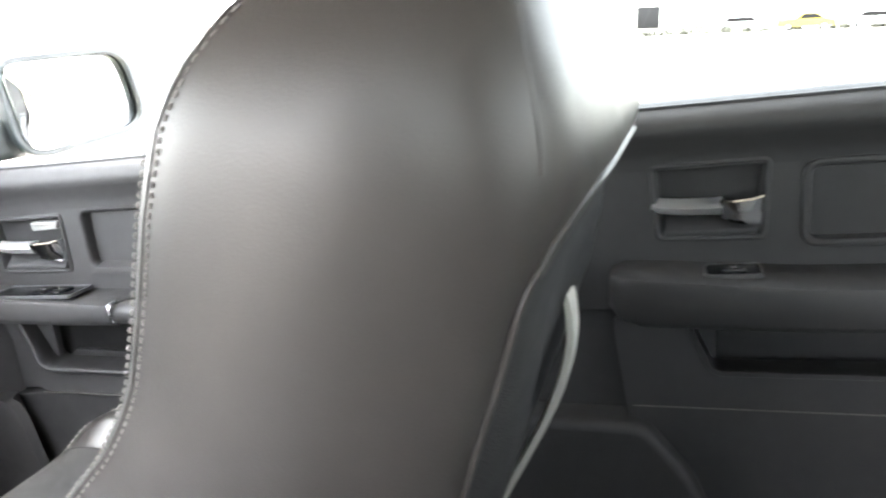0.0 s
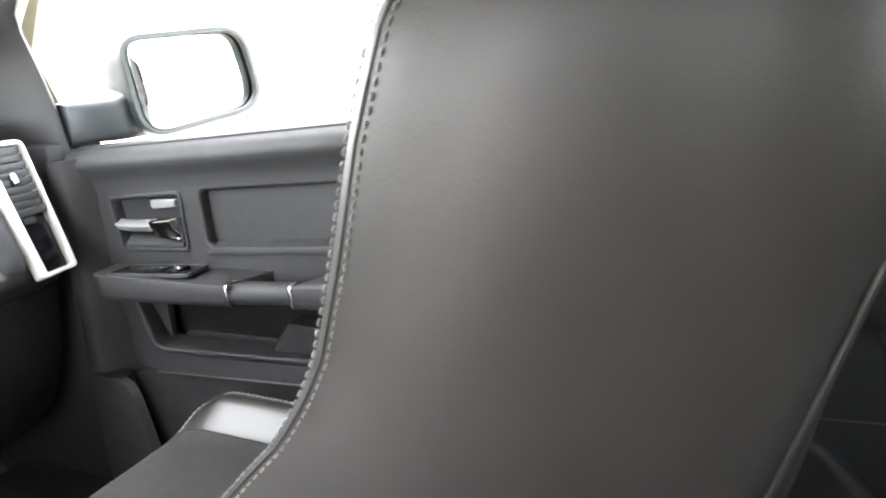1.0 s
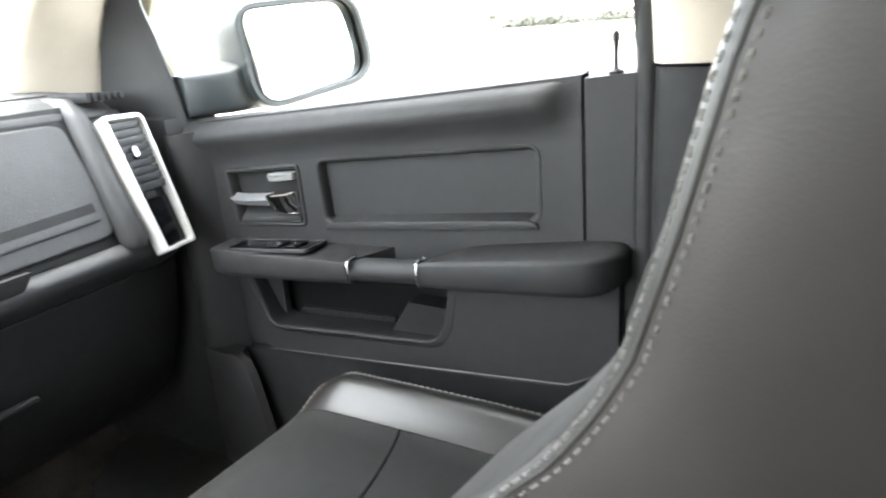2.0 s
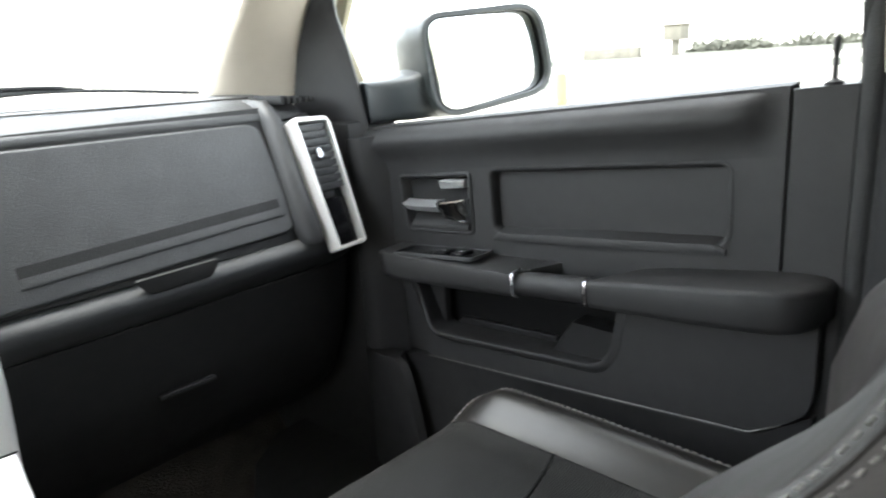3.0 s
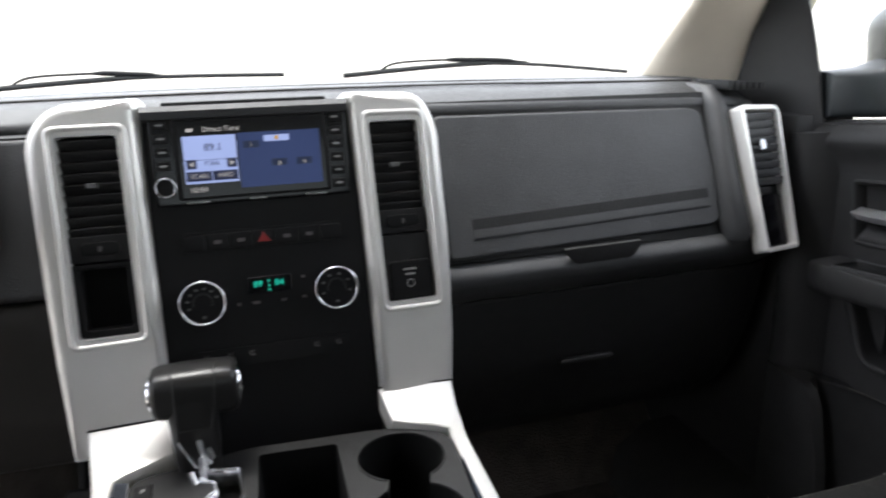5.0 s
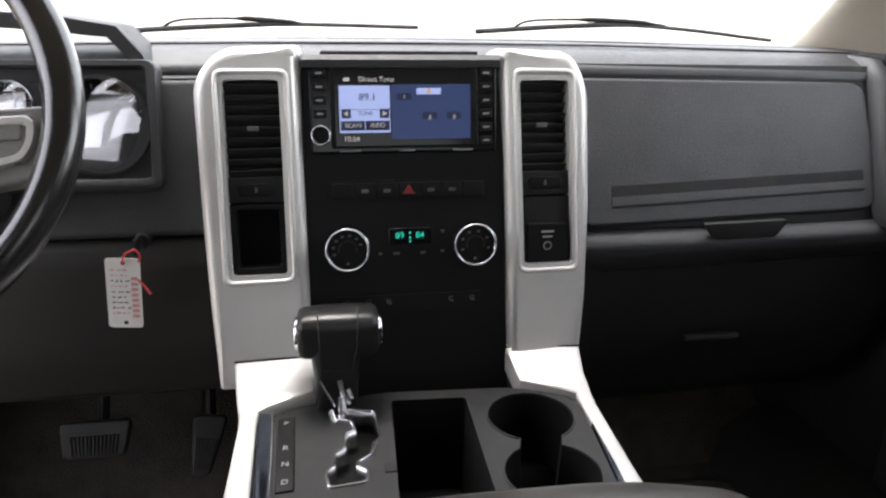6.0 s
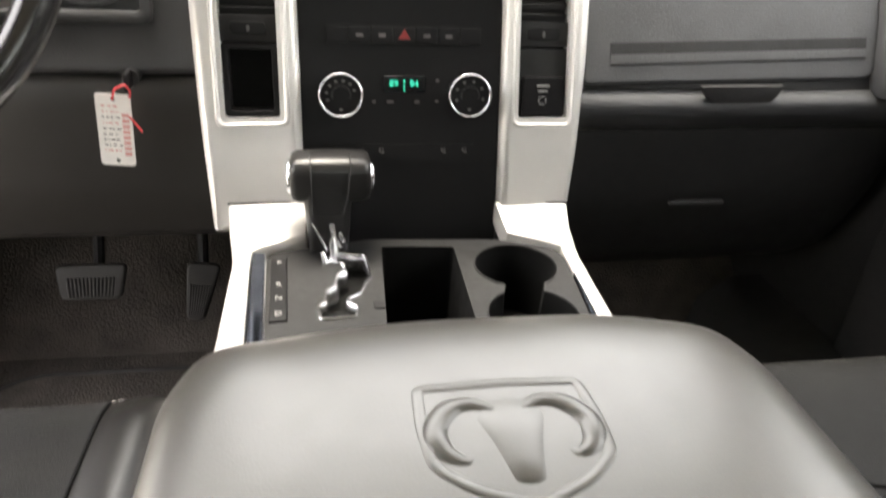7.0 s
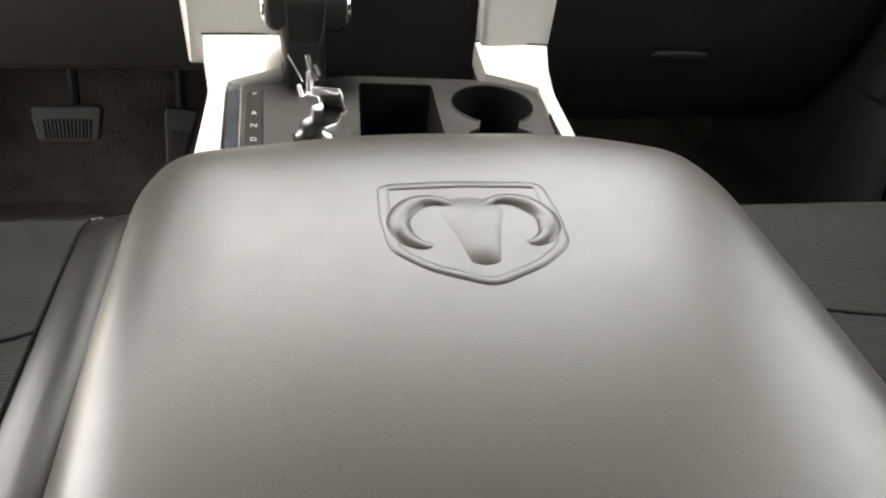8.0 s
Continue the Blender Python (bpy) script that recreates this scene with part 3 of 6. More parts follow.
# padded top with its rolled edge
top = rounded([(1.56, 0.955), (1.56, 0.990), (1.30, 1.021), (1.19, 1.019), (1.135, 1.008), (1.105, 0.992), (1.102, 0.980), (1.14, 0.975)], 0.012, 4)
part("top_pad", dash_run([(-0.80, 0, -0.002), (-0.5, 0.0, 0.004), (-0.20, 0, 0.008), (0.0, 0, 0.008), (0.22, 0, 0.006), (0.45, 0, 0.002), (0.62, -0.002, -0.002), (0.69, 0.0, -0.004), (0.74, 0.03, -0.012), (0.755, 0.07, -0.03)], top), DASH, dash)
for yy, zz in ((1.165, 1.0145), (1.20, 1.0175)):
    bm = bmesh.new()
    tube(bm, smooth_path([(-0.78, yy, zz - 0.001), (-0.2, yy, zz + 0.0085), (0.22, yy, zz + 0.0075), (0.45, yy, zz + 0.003), (0.66, yy + 0.002, zz - 0.002)], 8), 0.0016, 6)
    part("pad_seam", bm, LEATHER, dash)
# rounded column beside the outer vent
bm = bmesh.new()
rings = []
for z, y, w in ((0.795, 1.015, 0.026), (0.81, 1.012, 0.032), (0.88, 1.045, 0.030), (0.98, 1.085, 0.026), (1.008, 1.115, 0.022), (1.012, 1.20, 0.02)):
    rings.append([(0.652 + a * w, y + b, z) for a, b in ((-0.6, 0.05), (-0.5, 0.006), (-0.2, -0.006), (0.3, -0.008), (0.5, 0.0), (0.6, 0.05))])
loft(bm, rings)
part("end_column", bm, DASH, dash, smooth=60)

bm = bmesh.new()
slab(bm, [(0.19, gz(0.80)), (0.66, gz(0.80)), (0.655, gz(0.998)), (0.19, gz(1.002))], -0.03, 0.0015, MG, 0.001)
part("lid_surround", bm, LOWER, dash)
# glove box: upper lid with its groove, lower ledge with a pull notch
lid = part("glovebox_lid", bmesh.new(), DASH, dash)
bm = bmesh.new()
slab(bm, rounded([(0.226, gz(0.803)), (0.628, gz(0.8135)), (0.645, gz(0.832)), (0.630, gz(0.968)), (0.612, gz(0.976)), (0.226, gz(0.983))], [0.012, 0.02, 0.02, 0.02, 0.02, 0.012], 5), -0.02, 0.007, MG, 0.004)
lid_me = lid.data
bmesh.ops.recalc_face_normals(bm, faces=bm.faces)
bm.to_mesh(lid_me)
bm.free()
lid_me.polygons.foreach_set("use_smooth", [True] * len(lid_me.polygons))
lid_me.set_sharp_from_angle(angle=radians(35))
bm = bmesh.new()
loft(bm, [[MG @ Vector((u, v, n)) for v, n in ((gz(0.8255 + k), 0.0075), (gz(0.827 + k), 0.0088), (gz(0.8295 + k), 0.0090), (gz(0.8388 + k), 0.0084))] for u, k in ((0.262, -0.001), (0.62, 0.012))])
part("groove_lip", bm, DASH, lid)
# no cut here: a flat dark strip on the lid paints the groove's shade
bm = bmesh.new()
loft(bm, [[MG @ Vector((u, v, n)) for v, n in ((gz(0.839 + k), 0.0072), (gz(0.839 + k), 0.0078), (gz(0.852 + k), 0.0078), (gz(0.852 + k), 0.0072))] for u, k in ((0.262, -0.001), (0.62, 0.012))])
part("groove_shade", bm, LOWER, lid)
# flat dark plate on the ledge, coloured like the shade inside a pull recess
bm = bmesh.new()
slab(bm, rounded([(0.380, 0.808), (0.398, 0.786), (0.484, 0.788), (0.499, 0.810)], 0.006), -0.006, 0.0015, axes((0, 1.0205, 0.0), (1, 0, 0), (0, 0, 1), (0, -1, 0)), 0.001)
part("pull_notch_shade", bm, LOWER, dash)
bm = bmesh.new()
slab(bm, rrect(0.40, 0.485, -0.004, 0.004, 0.003), -0.004, 0.004, axes((0, 1.068, 0.622), (1, 0, 0), (0, 0, 1), (0, -1, 0)), 0.002)
part("lower_latch", bm, PANEL, dash)

# outer vent with silver surround
_U = Vector((0.994, 0.10, 0.0)).normalized()
_V = Vector((-0.02, 0.345, 0.938)).normalized()
_N = _U.cross(_V).normalized()
MV = axes((0.6935, 0.990, 0.778), _U, _V, _N)
o = rounded([(-0.0195, 0.002), (0.0400, 0.003), (0.0475, 0.212), (-0.0225, 0.2155)], [0.005, 0.008, 0.014, 0.008], 5)
i_ = rounded([(-0.0145, 0.0085), (0.0350, 0.0095), (0.0420, 0.2045), (-0.0175, 0.207)], [0.003, 0.003, 0.006, 0.004], 5)
side_vent = part("side_vent", bmesh.new(), SILVER, dash)
bm = bmesh.new()
rim(bm, o, i_, -0.02, 0.006, MV, 0.004, d_in=-0.012)
bmesh.ops.recalc_face_normals(bm, faces=bm.faces)
bm.to_mesh(side_vent.data)
bm.free()
side_vent.data.polygons.foreach_set("use_smooth", [True] * len(side_vent.data.polygons))
side_vent.data.set_sharp_from_angle(angle=radians(50))
# backing behind the slats, its near-black colour gives the vent's inner shade
bm = bmesh.new()
slab(bm, i_, -0.04, -0.012, MV, 0.001)
part("vent_well", bm, VOID, side_vent)
for k in range(9):
    bm = bmesh.new()
    box(bm, -0.0165, 0.0370 + 0.0004 * k, -0.0054, 0.0054, -0.0006, 0.0006, 0.0005, MV @ Matrix.Translation((0.0006, 0.1030 + 0.0118 * k, -0.0015)) @ Matrix.Rotation(radians(18), 4, "X"))
    part("slat", bm, DASH, side_vent)
bm = bmesh.new()
slab(bm, rrect(0.002, 0.012, 0.146, 0.164, 0.004), -0.008, 0.006, MV, 0.002)
part("tab", bm, PADDLE, side_vent, "small dark chrome vent tab")
bm = bmesh.new()
slab(bm, rounded([(-0.0145, 0.008), (0.0330, 0.008), (0.0355, 0.084), (-0.0150, 0.084)], 0.002), -0.012, -0.007, MV, 0.001)
part("blank", bm, GLOSS, side_vent)
bm = bmesh.new()
slab(bm, rrect(-0.006, 0.014, 0.086, 0.095, 0.002), -0.01, -0.002, MV, 0.001)
part("thumbwheel", bm, LOWER, side_vent)
# defrost grille at the windscreen corner
for k in range(6):
    bm = bmesh.new()
    box(bm, 0.672 + 0.011 * k, 0.678 + 0.011 * k, 1.09, 1.17, 1.000, 1.014 - 0.001 * k, 0.001)
    part("defrost_slat", bm, LOWER, dash)

# ---- centre stack ----
stack = part("centre_panel", bmesh.new(), BLACK, dash, "black centre control panel")


def refill(ob, bm, sharp=35):
    bmesh.ops.recalc_face_normals(bm, faces=bm.faces)
    bm.to_mesh(ob.data)
    bm.free()
    ob.data.polygons.foreach_set("use_smooth", [True] * len(ob.data.polygons))
    ob.data.set_sharp_from_angle(angle=radians(sharp))


bm = bmesh.new()
slab(bm, [(-0.121, sz(0.575)), (0.117, sz(0.575)), (0.115, sz(0.70)), (0.112, sz(0.9)), (0.105, sz(1.012)), (-0.119, sz(1.016)), (-0.121, sz(0.9))], -0.05, -0.004, MS, 0.002)
refill(stack, bm)
bm = bmesh.new()
loft(bm, [[MS @ Vector((u, v, n)) for v, n in ((sz(1.000), -0.004), (sz(1.002), 0.004), (sz(1.010), 0.006), (sz(1.016), 0.001), (sz(1.018), -0.03), (sz(1.0), -0.03))] for u in (-0.119, 0.106)])
part("hood", bm, DASH, dash)
bm = bmesh.new()
slab(bm, rrect(-0.098, 0.083, sz(1.0165), sz(1.0215), 0.002), -0.03, -0.012, MS, 0.001)
part("speaker_slot", bm, LOWER, dash)


def column(outer, opening, lip):
    col = part("silver_column", bmesh.new(), SILVER, dash, "satin silver column of the centre trim")
    bm = bmesh.new()
    plate(bm, inset(outer, 0.011), [opening], -0.004, 0.006, MS)
    # rolled outer side
    loft(bm, [[MS @ Vector((u, v, n)) for u, v in inset(outer, k)] for k, n in ((0.011, 0.006), (0.008, 0.0056), (0.005, 0.0042), (0.0022, 0.001), (-0.001, -0.007), (-0.003, -0.018), (-0.004, -0.03), (-0.004, -0.06))], cap=False)
    refill(col, bm, 50)
    bm = bmesh.new()
    prof = ((0, 0.004), (0.06, 0.0068), (0.16, 0.0082), (0.30, 0.0088), (0.42, 0.0084), (0.60, 0.0055), (0.80, 0.0012), (0.94, -0.003), (1, -0.009), (1, -0.016))
    loft(bm, [[MS @ Vector((a[0] + (b[0] - a[0]) * q, a[1] + (b[1] - a[1]) * q, d)) for a, b in zip(lip, opening)] for q, d in prof], cap=False)
    part("frame", bm, SILVER, col, smooth=60)
    return col


def well(col, u0, u1, shift, pocket):
    # vent backing in near-black, the duct's shade put into its colour
    bm = bmesh.new()
    slab(bm, [(u0 - 0.004 + shift, sz(0.771)), (u1 + 0.004 + shift, sz(0.771)), (u1 + 0.004, sz(0.993)), (u0 - 0.004, sz(0.993))], -0.05, -0.024, MS, 0.001)
    part("vent_well", bm, VOID, col)
    for k in range(9):
        z = 0.889 + 0.0117 * k
        f = (0.988 - z) / 0.214
        bm = bmesh.new()
        box(bm, u0 + shift * f + 0.0008, u1 + shift * f - 0.0008, -0.0009, 0.0009, -0.009, 0.0045, 0.0006, MS @ Matrix.Translation((0, sz(z), -0.008)) @ Matrix.Rotation(radians(-52), 4, "X"))
        part("slat", bm, PANEL, col)
    m = (u0 + u1) / 2
    bm = bmesh.new()
    slab(bm, rrect(m - 0.006, m + 0.006, sz(0.934), sz(0.940), 0.002), -0.01, 0.001, MS, 0.001)
    part("tab", bm, DIM, col, "small grey vent tab")
    s2 = shift * 0.55
    bm = bmesh.new()
    slab(bm, rrect(u0 + s2 - 0.002, u1 + s2 + 0.002, sz(0.856), sz(0.884), 0.002), -0.02, -0.003, MS, 0.001)
    part("switch_bar", bm, LOWER, col)
    bm = bmesh.new()
    slab(bm, rrect(m - 0.02 + s2, m + 0.02 + s2, sz(0.863), sz(0.877), 0.006), -0.004, -0.0005, MS, 0.001)
    part("thumbwheel", bm, BLACK, col)
    bm = bmesh.new()
    slab(bm, rrect(m - 0.0015 + s2, m + 0.0015 + s2, sz(0.867), sz(0.873), 0.001), -0.002, 0.0003, MS, 0.0003)
    part("mark", bm, DIM, col)
    s3 = shift * 0.9
    if pocket:
        bm = bmesh.new()
        rim(bm, rrect(u0 + s3 - 0.001, u1 + s3 + 0.001, sz(0.773), sz(0.854), 0.003), rrect(u0 + s3 + 0.007, u1 + s3 - 0.007, sz(0.782), sz(0.848), 0.003), -0.02, -0.003, MS, 0.001, d_in=-0.022)
        part("cubby_rim", bm, BLACK, col)
    else:
        bm = bmesh.new()
        slab(bm, rrect(u0 + s3 - 0.001, u1 + s3 + 0.001, sz(0.773), sz(0.854), 0.003), -0.02, -0.004, MS, 0.001)
        part("outlet_panel", bm, LOWER, col)
        bm = bmesh.new()
        slab(bm, rrect(u0 + s3 + 0.004, u1 + s3 - 0.002, sz(0.776), sz(0.822), 0.004), -0.006, 0.002, MS, 0.002)
        part("outlet_cover", bm, BLACK, col)
        for w, z in ((0.016, 0.812), (0.012, 0.806)):
            bm = bmesh.new()
            slab(bm, rrect(m + s3 - w / 2, m + s3 + w / 2, sz(z) - 0.0012, sz(z) + 0.0012, 0.0005), 0.0005, 0.0024, MS, 0.0002)
            part("marking", bm, MARK, col)
        bm = bmesh.new()
        rim(bm, circle(m + s3, sz(0.795), 0.0052, 20), circle(m + s3, sz(0.795), 0.0042, 20), 0.0005, 0.0024, MS, 0.0002)
        part("marking", bm, MARK, col)


oL = rounded([(-0.2275, sz(0.640)), (-0.1205, sz(0.640)), (-0.1205, sz(0.80)), (-0.123, sz(1.025)), (-0.206, sz(1.022)), (-0.2355, sz(0.990)), (-0.2345, sz(0.84)), (-0.2325, sz(0.75))], [0.004, 0.002, 0.002, 0.003, 0.03, 0.03, 0.01, 0.01], 6)
pL = rounded([(-0.2055, sz(0.774)), (-0.1440, sz(0.774)), (-0.1440, sz(0.989)), (-0.2050, sz(0.989))], 0.006, 6)
lL = rounded([(-0.2165, sz(0.7615)), (-0.1325, sz(0.7645)), (-0.1320, sz(1.001)), (-0.2148, sz(1.001))], 0.012, 6)
well(column(oL, pL, lL), -0.2055, -0.1440, 0.0, True)
oR = rounded([(0.1165, sz(0.640)), (0.207, sz(0.640)), (0.2145, sz(0.73)), (0.2175, sz(0.84)), (0.2135, sz(0.980)), (0.194, sz(1.019)), (0.107, sz(1.022)), (0.1147, sz(0.82))], [0.002, 0.004, 0.02, 0.02, 0.025, 0.03, 0.003, 0.002], 6)
pR = rounded([(0.1353, sz(0.7745)), (0.1963, sz(0.775)), (0.1870, sz(0.988)), (0.1287, sz(0.988))], 0.006, 6)
lR = rounded([(0.1275, sz(0.7625)), (0.2050, sz(0.7625)), (0.1958, sz(1.001)), (0.1190, sz(1.002))], 0.012, 6)
well(column(oR, pR, lR), 0.1287, 0.1870, 0.008, False)

# radio
radio = part("radio", bmesh.new(), GLOSS, dash, "black touch screen radio showing a station")
bm = bmesh.new()
slab(bm, rrect(-0.112, 0.1025, sz(0.908), sz(1.0035), 0.004), -0.006, 0.001, MS, 0.002)
refill(radio, bm)
bm = bmesh.new()
slab(bm, rrect(-0.0885, 0.080, sz(0.9135), sz(1.0015), 0.003), 0.0, 0.0035, MS, 0.0015)
part("screen_frame", bm, BLACK, radio)


def decal(name, u0, u1, z0, z1, mat, parent, d=0.0042, r=0.0004, M=MS, f=sz):
    bm = bmesh.new()
    slab(bm, rrect(u0, u1, f(z0), f(z1), r, 2), d - 0.0008, d, M, 0.0001, 1)
    return part(name, bm, mat, parent)


def onface(u, z, d):
    return MS @ Matrix.Translation((u, sz(z), d))


decal("screen", -0.0835, 0.0755, 0.9165, 0.9985, GLOSS, radio, 0.0040)
decal("screen_map", -0.0205, 0.0705, 0.9235, 0.9835, SCREEN_DARK, radio, 0.0046)
decal("screen_station", -0.0787, -0.0220, 0.9565, 0.9825, SCREEN_LIGHT, radio, 0.0046)
decal("screen_station", -0.0787, -0.0220, 0.9310, 0.956, SCREEN_LIGHT, radio, 0.0045)
decal("screen_tab", 0.0085, 0.0365, 0.9725, 0.9795, SCREEN_LIGHT, radio, 0.0051)
for u0, u1 in ((-0.0775, -0.0508), (-0.0498, -0.0230)):
    decal("screen_key", u0, u1, 0.9335, 0.9440, SCREEN_INK, radio, 0.0049)
for u0, u1 in ((-0.0765, -0.0660), (-0.0335, -0.0230)):
    decal("screen_key", u0, u1, 0.9470, 0.9570, SCREEN_INK, radio, 0.0049)
words("screen_text", "SCAN", 0.0072, onface(-0.0640, 0.9388, 0.0051), SCREEN_WORD, radio)
words("screen_text", "INFO", 0.0072, onface(-0.0362, 0.9388, 0.0051), SCREEN_WORD, radio)
words("screen_text", "TUNE", 0.0066, onface(-0.0498, 0.9520, 0.0050), SCREEN_INK, radio)
words("screen_text", "89.1", 0.0115, onface(-0.0470, 0.9695, 0.0050), SCREEN_INK, radio)
words("screen_text", "Direct Tune", 0.0080, onface(-0.0368, 0.9890, 0.0048), SCREEN_WORD, radio)
words("screen_text", "10:54", 0.0082, onface(-0.0660, 0.9240, 0.0048), SCREEN_WORD, radio)
for u, s in ((-0.0712, -1), (-0.0283, 1)):
    bm = bmesh.new()
    slab(bm, [(u - s * 0.002, sz(0.952) - 0.003), (u + s * 0.003, sz(0.952)), (u - s * 0.002, sz(0.952) + 0.003)], 0.0046, 0.0052, MS, 0.0001, 1)
    part("screen_arrow", bm, SCREEN_WORD, radio)
for u, z in ((0.0235, 0.9492), (0.0515, 0.9492), (-0.0056, 0.9703)):
    decal("screen_tag", u - 0.0085, u + 0.0085, z - 0.0038, z + 0.0038, SCREEN_TAG, radio, 0.0048)
decal("screen_mark", 0.0205, 0.0245, 0.9740, 0.9785, AMBER, radio, 0.0053)
words("screen_text", "8", 0.0068, onface(0.0235, 0.9470, 0.0051), SCREEN_WORD, radio)
words("screen_text", "9", 0.0068, onface(0.0515, 0.9470, 0.0051), SCREEN_WORD, radio)
decal("screen_mark", -0.0060, -0.0052, 0.9680, 0.9725, SCREEN_WORD, radio, 0.0050)
decal("screen_mark", -0.0735, -0.0665, 0.9872, 0.9908, SCREEN_WORD, radio, 0.0046)
for side, uc in (("l", -0.1003), ("r", 0.0895)):
    for k in range(4 if side == "l" else 6):
        z = 0.9960 - (0.0146 if side == "l" else 0.0150) * k
        bm = bmesh.new()
        slab(bm, rrect(uc - 0.0075, uc + 0.0075, sz(z) - 0.005, sz(z) + 0.005, 0.0015), 0.0, 0.0032, MS, 0.0012)
        key = part("radio_key", bm, BLACK, radio)
        decal("key_mark", uc - 0.0038, uc + 0.0038, z - 0.001, z + 0.001, MARK, key, 0.0035)


def dial(u, z, r, height, parent, label, face_marks):
    k = part("dial", bmesh.new(), CHROME, parent, label)
    M = onface(u, z, 0)
    bm = bmesh.new()
    # cone-shaped chrome sleeve, notched for the fingers
    rings = []
    for q, h in ((1.05, -0.004), (1.05, 0.001), (1.02, height * 0.4), (0.965, height * 0.84), (0.92, height), (0.87, height), (0.835, height * 0.66)):
        rings.append([M @ Vector((a * (q - 0.012 * (j % 4 == 0)), b * (q - 0.012 * (j % 4 == 0)), h)) for j, (a, b) in enumerate(circle(0, 0, r, 64))])
    loft(bm, rings, cap=False)
    tube(bm, [M @ Vector((a, b, height - 0.0005)) for a, b in circle(0, 0, r * 0.915, 48)], r * 0.058, 10, closed=True)
    refill(k, bm, 50)
    bm = bmesh.new()
    slab(bm, circle(0, 0, r * 0.85, 40), -0.002, height * 0.8, M, 0.001)
    part("dial_face", bm, BLACK, k)
    if face_marks:
        bm = bmesh.new()
        tube(bm, [M @ Vector((math.cos(radians(a)) * r * 0.40, math.sin(radians(a)) * r * 0.40, height * 0.8)) for a in range(-20, 201, 10)], r * 0.05, 6)
        part("dial_pointer", bm, LOWER, k)
    for a in face_marks:
        bm = bmesh.new()
        c, s = math.cos(radians(a)) * r * 0.62, math.sin(radians(a)) * r * 0.62
        slab(bm, rrect(c - r * 0.07, c + r * 0.07, s - r * 0.05, s + r * 0.05, r * 0.02, 2), height * 0.8 - 0.001, height * 0.8 + 0.0004, M, 0.0001, 1)
        part("dial_mark", bm, DIM, k)
    return k


dial(-0.1003, 0.929, 0.0112, 0.009, radio, "small chrome ringed tuning knob", ())
for u0, w in ((-0.080, 0.024), (-0.0125, 0.018), (0.05, 0.024)):
    decal("radio_badge", u0, u0 + w, 0.9100, 0.9118, MARK, radio, 0.0016)

# switch rows and climate controls
row = decal("switch_strip", -0.0925, 0.0865, 0.855, 0.8775, BLACK, stack, -0.0005, 0.003)
for k, u in enumerate((-0.0785, -0.0530, -0.0275, 0.0236, 0.0490, 0.0745)):
    bm = bmesh.new()
    slab(bm, rrect(u - 0.0118, u + 0.0118, sz(0.8565), sz(0.8745), 0.001), -0.001, 0.0012, MS, 0.0008)
    sw = part("switch", bm, BLACK, stack)
    if 0 < k < 5:
        decal("switch_mark", u - 0.004, u + 0.004, 0.8635, 0.8675, INK, sw, 0.0016)
bm = bmesh.new()
slab(bm, rrect(-0.0140, 0.0096, sz(0.8565), sz(0.8745), 0.001), -0.001, 0.0012, MS, 0.0008)
hz = part("hazard_switch", bm, BLACK, stack)
bm = bmesh.new()
slab(bm, [(-0.0095, sz(0.8615)), (0.0050, sz(0.8615)), (-0.0022, sz(0.8725))], 0.001, 0.0017, MS, 0.0001, 1)
part("hazard_mark", bm, HAZARD, hz, "red warning triangle")
dial(-0.0754, 0.8008, 0.0262, 0.016, stack, "chrome ringed climate dial", (200, 170, 140, 110, 80, 50, 20, -90))
dial(0.0736, 0.8015, 0.0262, 0.016, stack, "chrome ringed climate dial", (200, 155, 115, 75, 30, -15, -90))
clim = decal("climate_display", -0.0262, 0.0236, 0.8030, 0.8215, GLOSS, stack, -0.0005, 0.002)
words("display_digits", "89", 0.0105, onface(-0.0140, 0.8130, 0.0), TEAL, clim)
words("display_digits", "84", 0.0105, onface(0.0098, 0.8130, 0.0), TEAL, clim)
for z in (0.8160, 0.8105, 0.8060):
    decal("display_mark", -0.0030, -0.0010, z - 0.0012, z + 0.0012, TEAL, clim, 0.0002)
for u, z, w in ((-0.037, 0.792, 0.004), (-0.018, 0.792, 0.008), (0.0135, 0.792, 0.006), (0.037, 0.793, 0.004), (0.0375, 0.8165, 0.004)):
    decal("button_mark", u - w / 2, u + w / 2, z - 0.0015, z + 0.0015, INK, stack, -0.003)
decal("heater_panel", -0.0912, 0.0863, 0.7225, 0.7435, BLACK, stack, -0.0005, 0.003)
for u in (-0.0780, -0.0520, -0.0283, 0.0462, 0.0720):
    decal("switch_mark", u - 0.003, u - 0.0012, 0.7335, 0.7385, DIM, stack, 0.0001)
    decal("switch_mark", u - 0.0008, u + 0.003, 0.7325, 0.7345, DIM, stack, 0.0001)
    decal("switch_mark", u + 0.0005, u + 0.0018, 0.7355, 0.739, DIM, stack, 0.0001)

# ---- driver's side of the dashboard: cluster, column, wheel ----
MC = axes((0, 1.005, 0.8), (1, 0, 0), (0, 0.22, 0.975), (0, -0.975, 0.22))
cz = lambda z: (z - 0.8) * 1.025
cluster = thing("instrument_cluster", (-0.476, 1.05, 0.87), "round dials behind clear lenses in a dark surround", "gauges")
bm = bmesh.new()
rim(bm, rrect(-0.674, -0.278, cz(0.870), cz(1.012), 0.012), rrect(-0.661, -0.291, cz(0.884), cz(1.004), 0.006), -0.04, -0.012, MC, 0.006, d_in=-0.030)
part("surround", bm, DASH, cluster, smooth=50)
bm = bmesh.new()
slab(bm, rrect(-0.664, -0.288, cz(0.880), cz(1.006), 0.008), -0.05, -0.028, MC, 0.002)
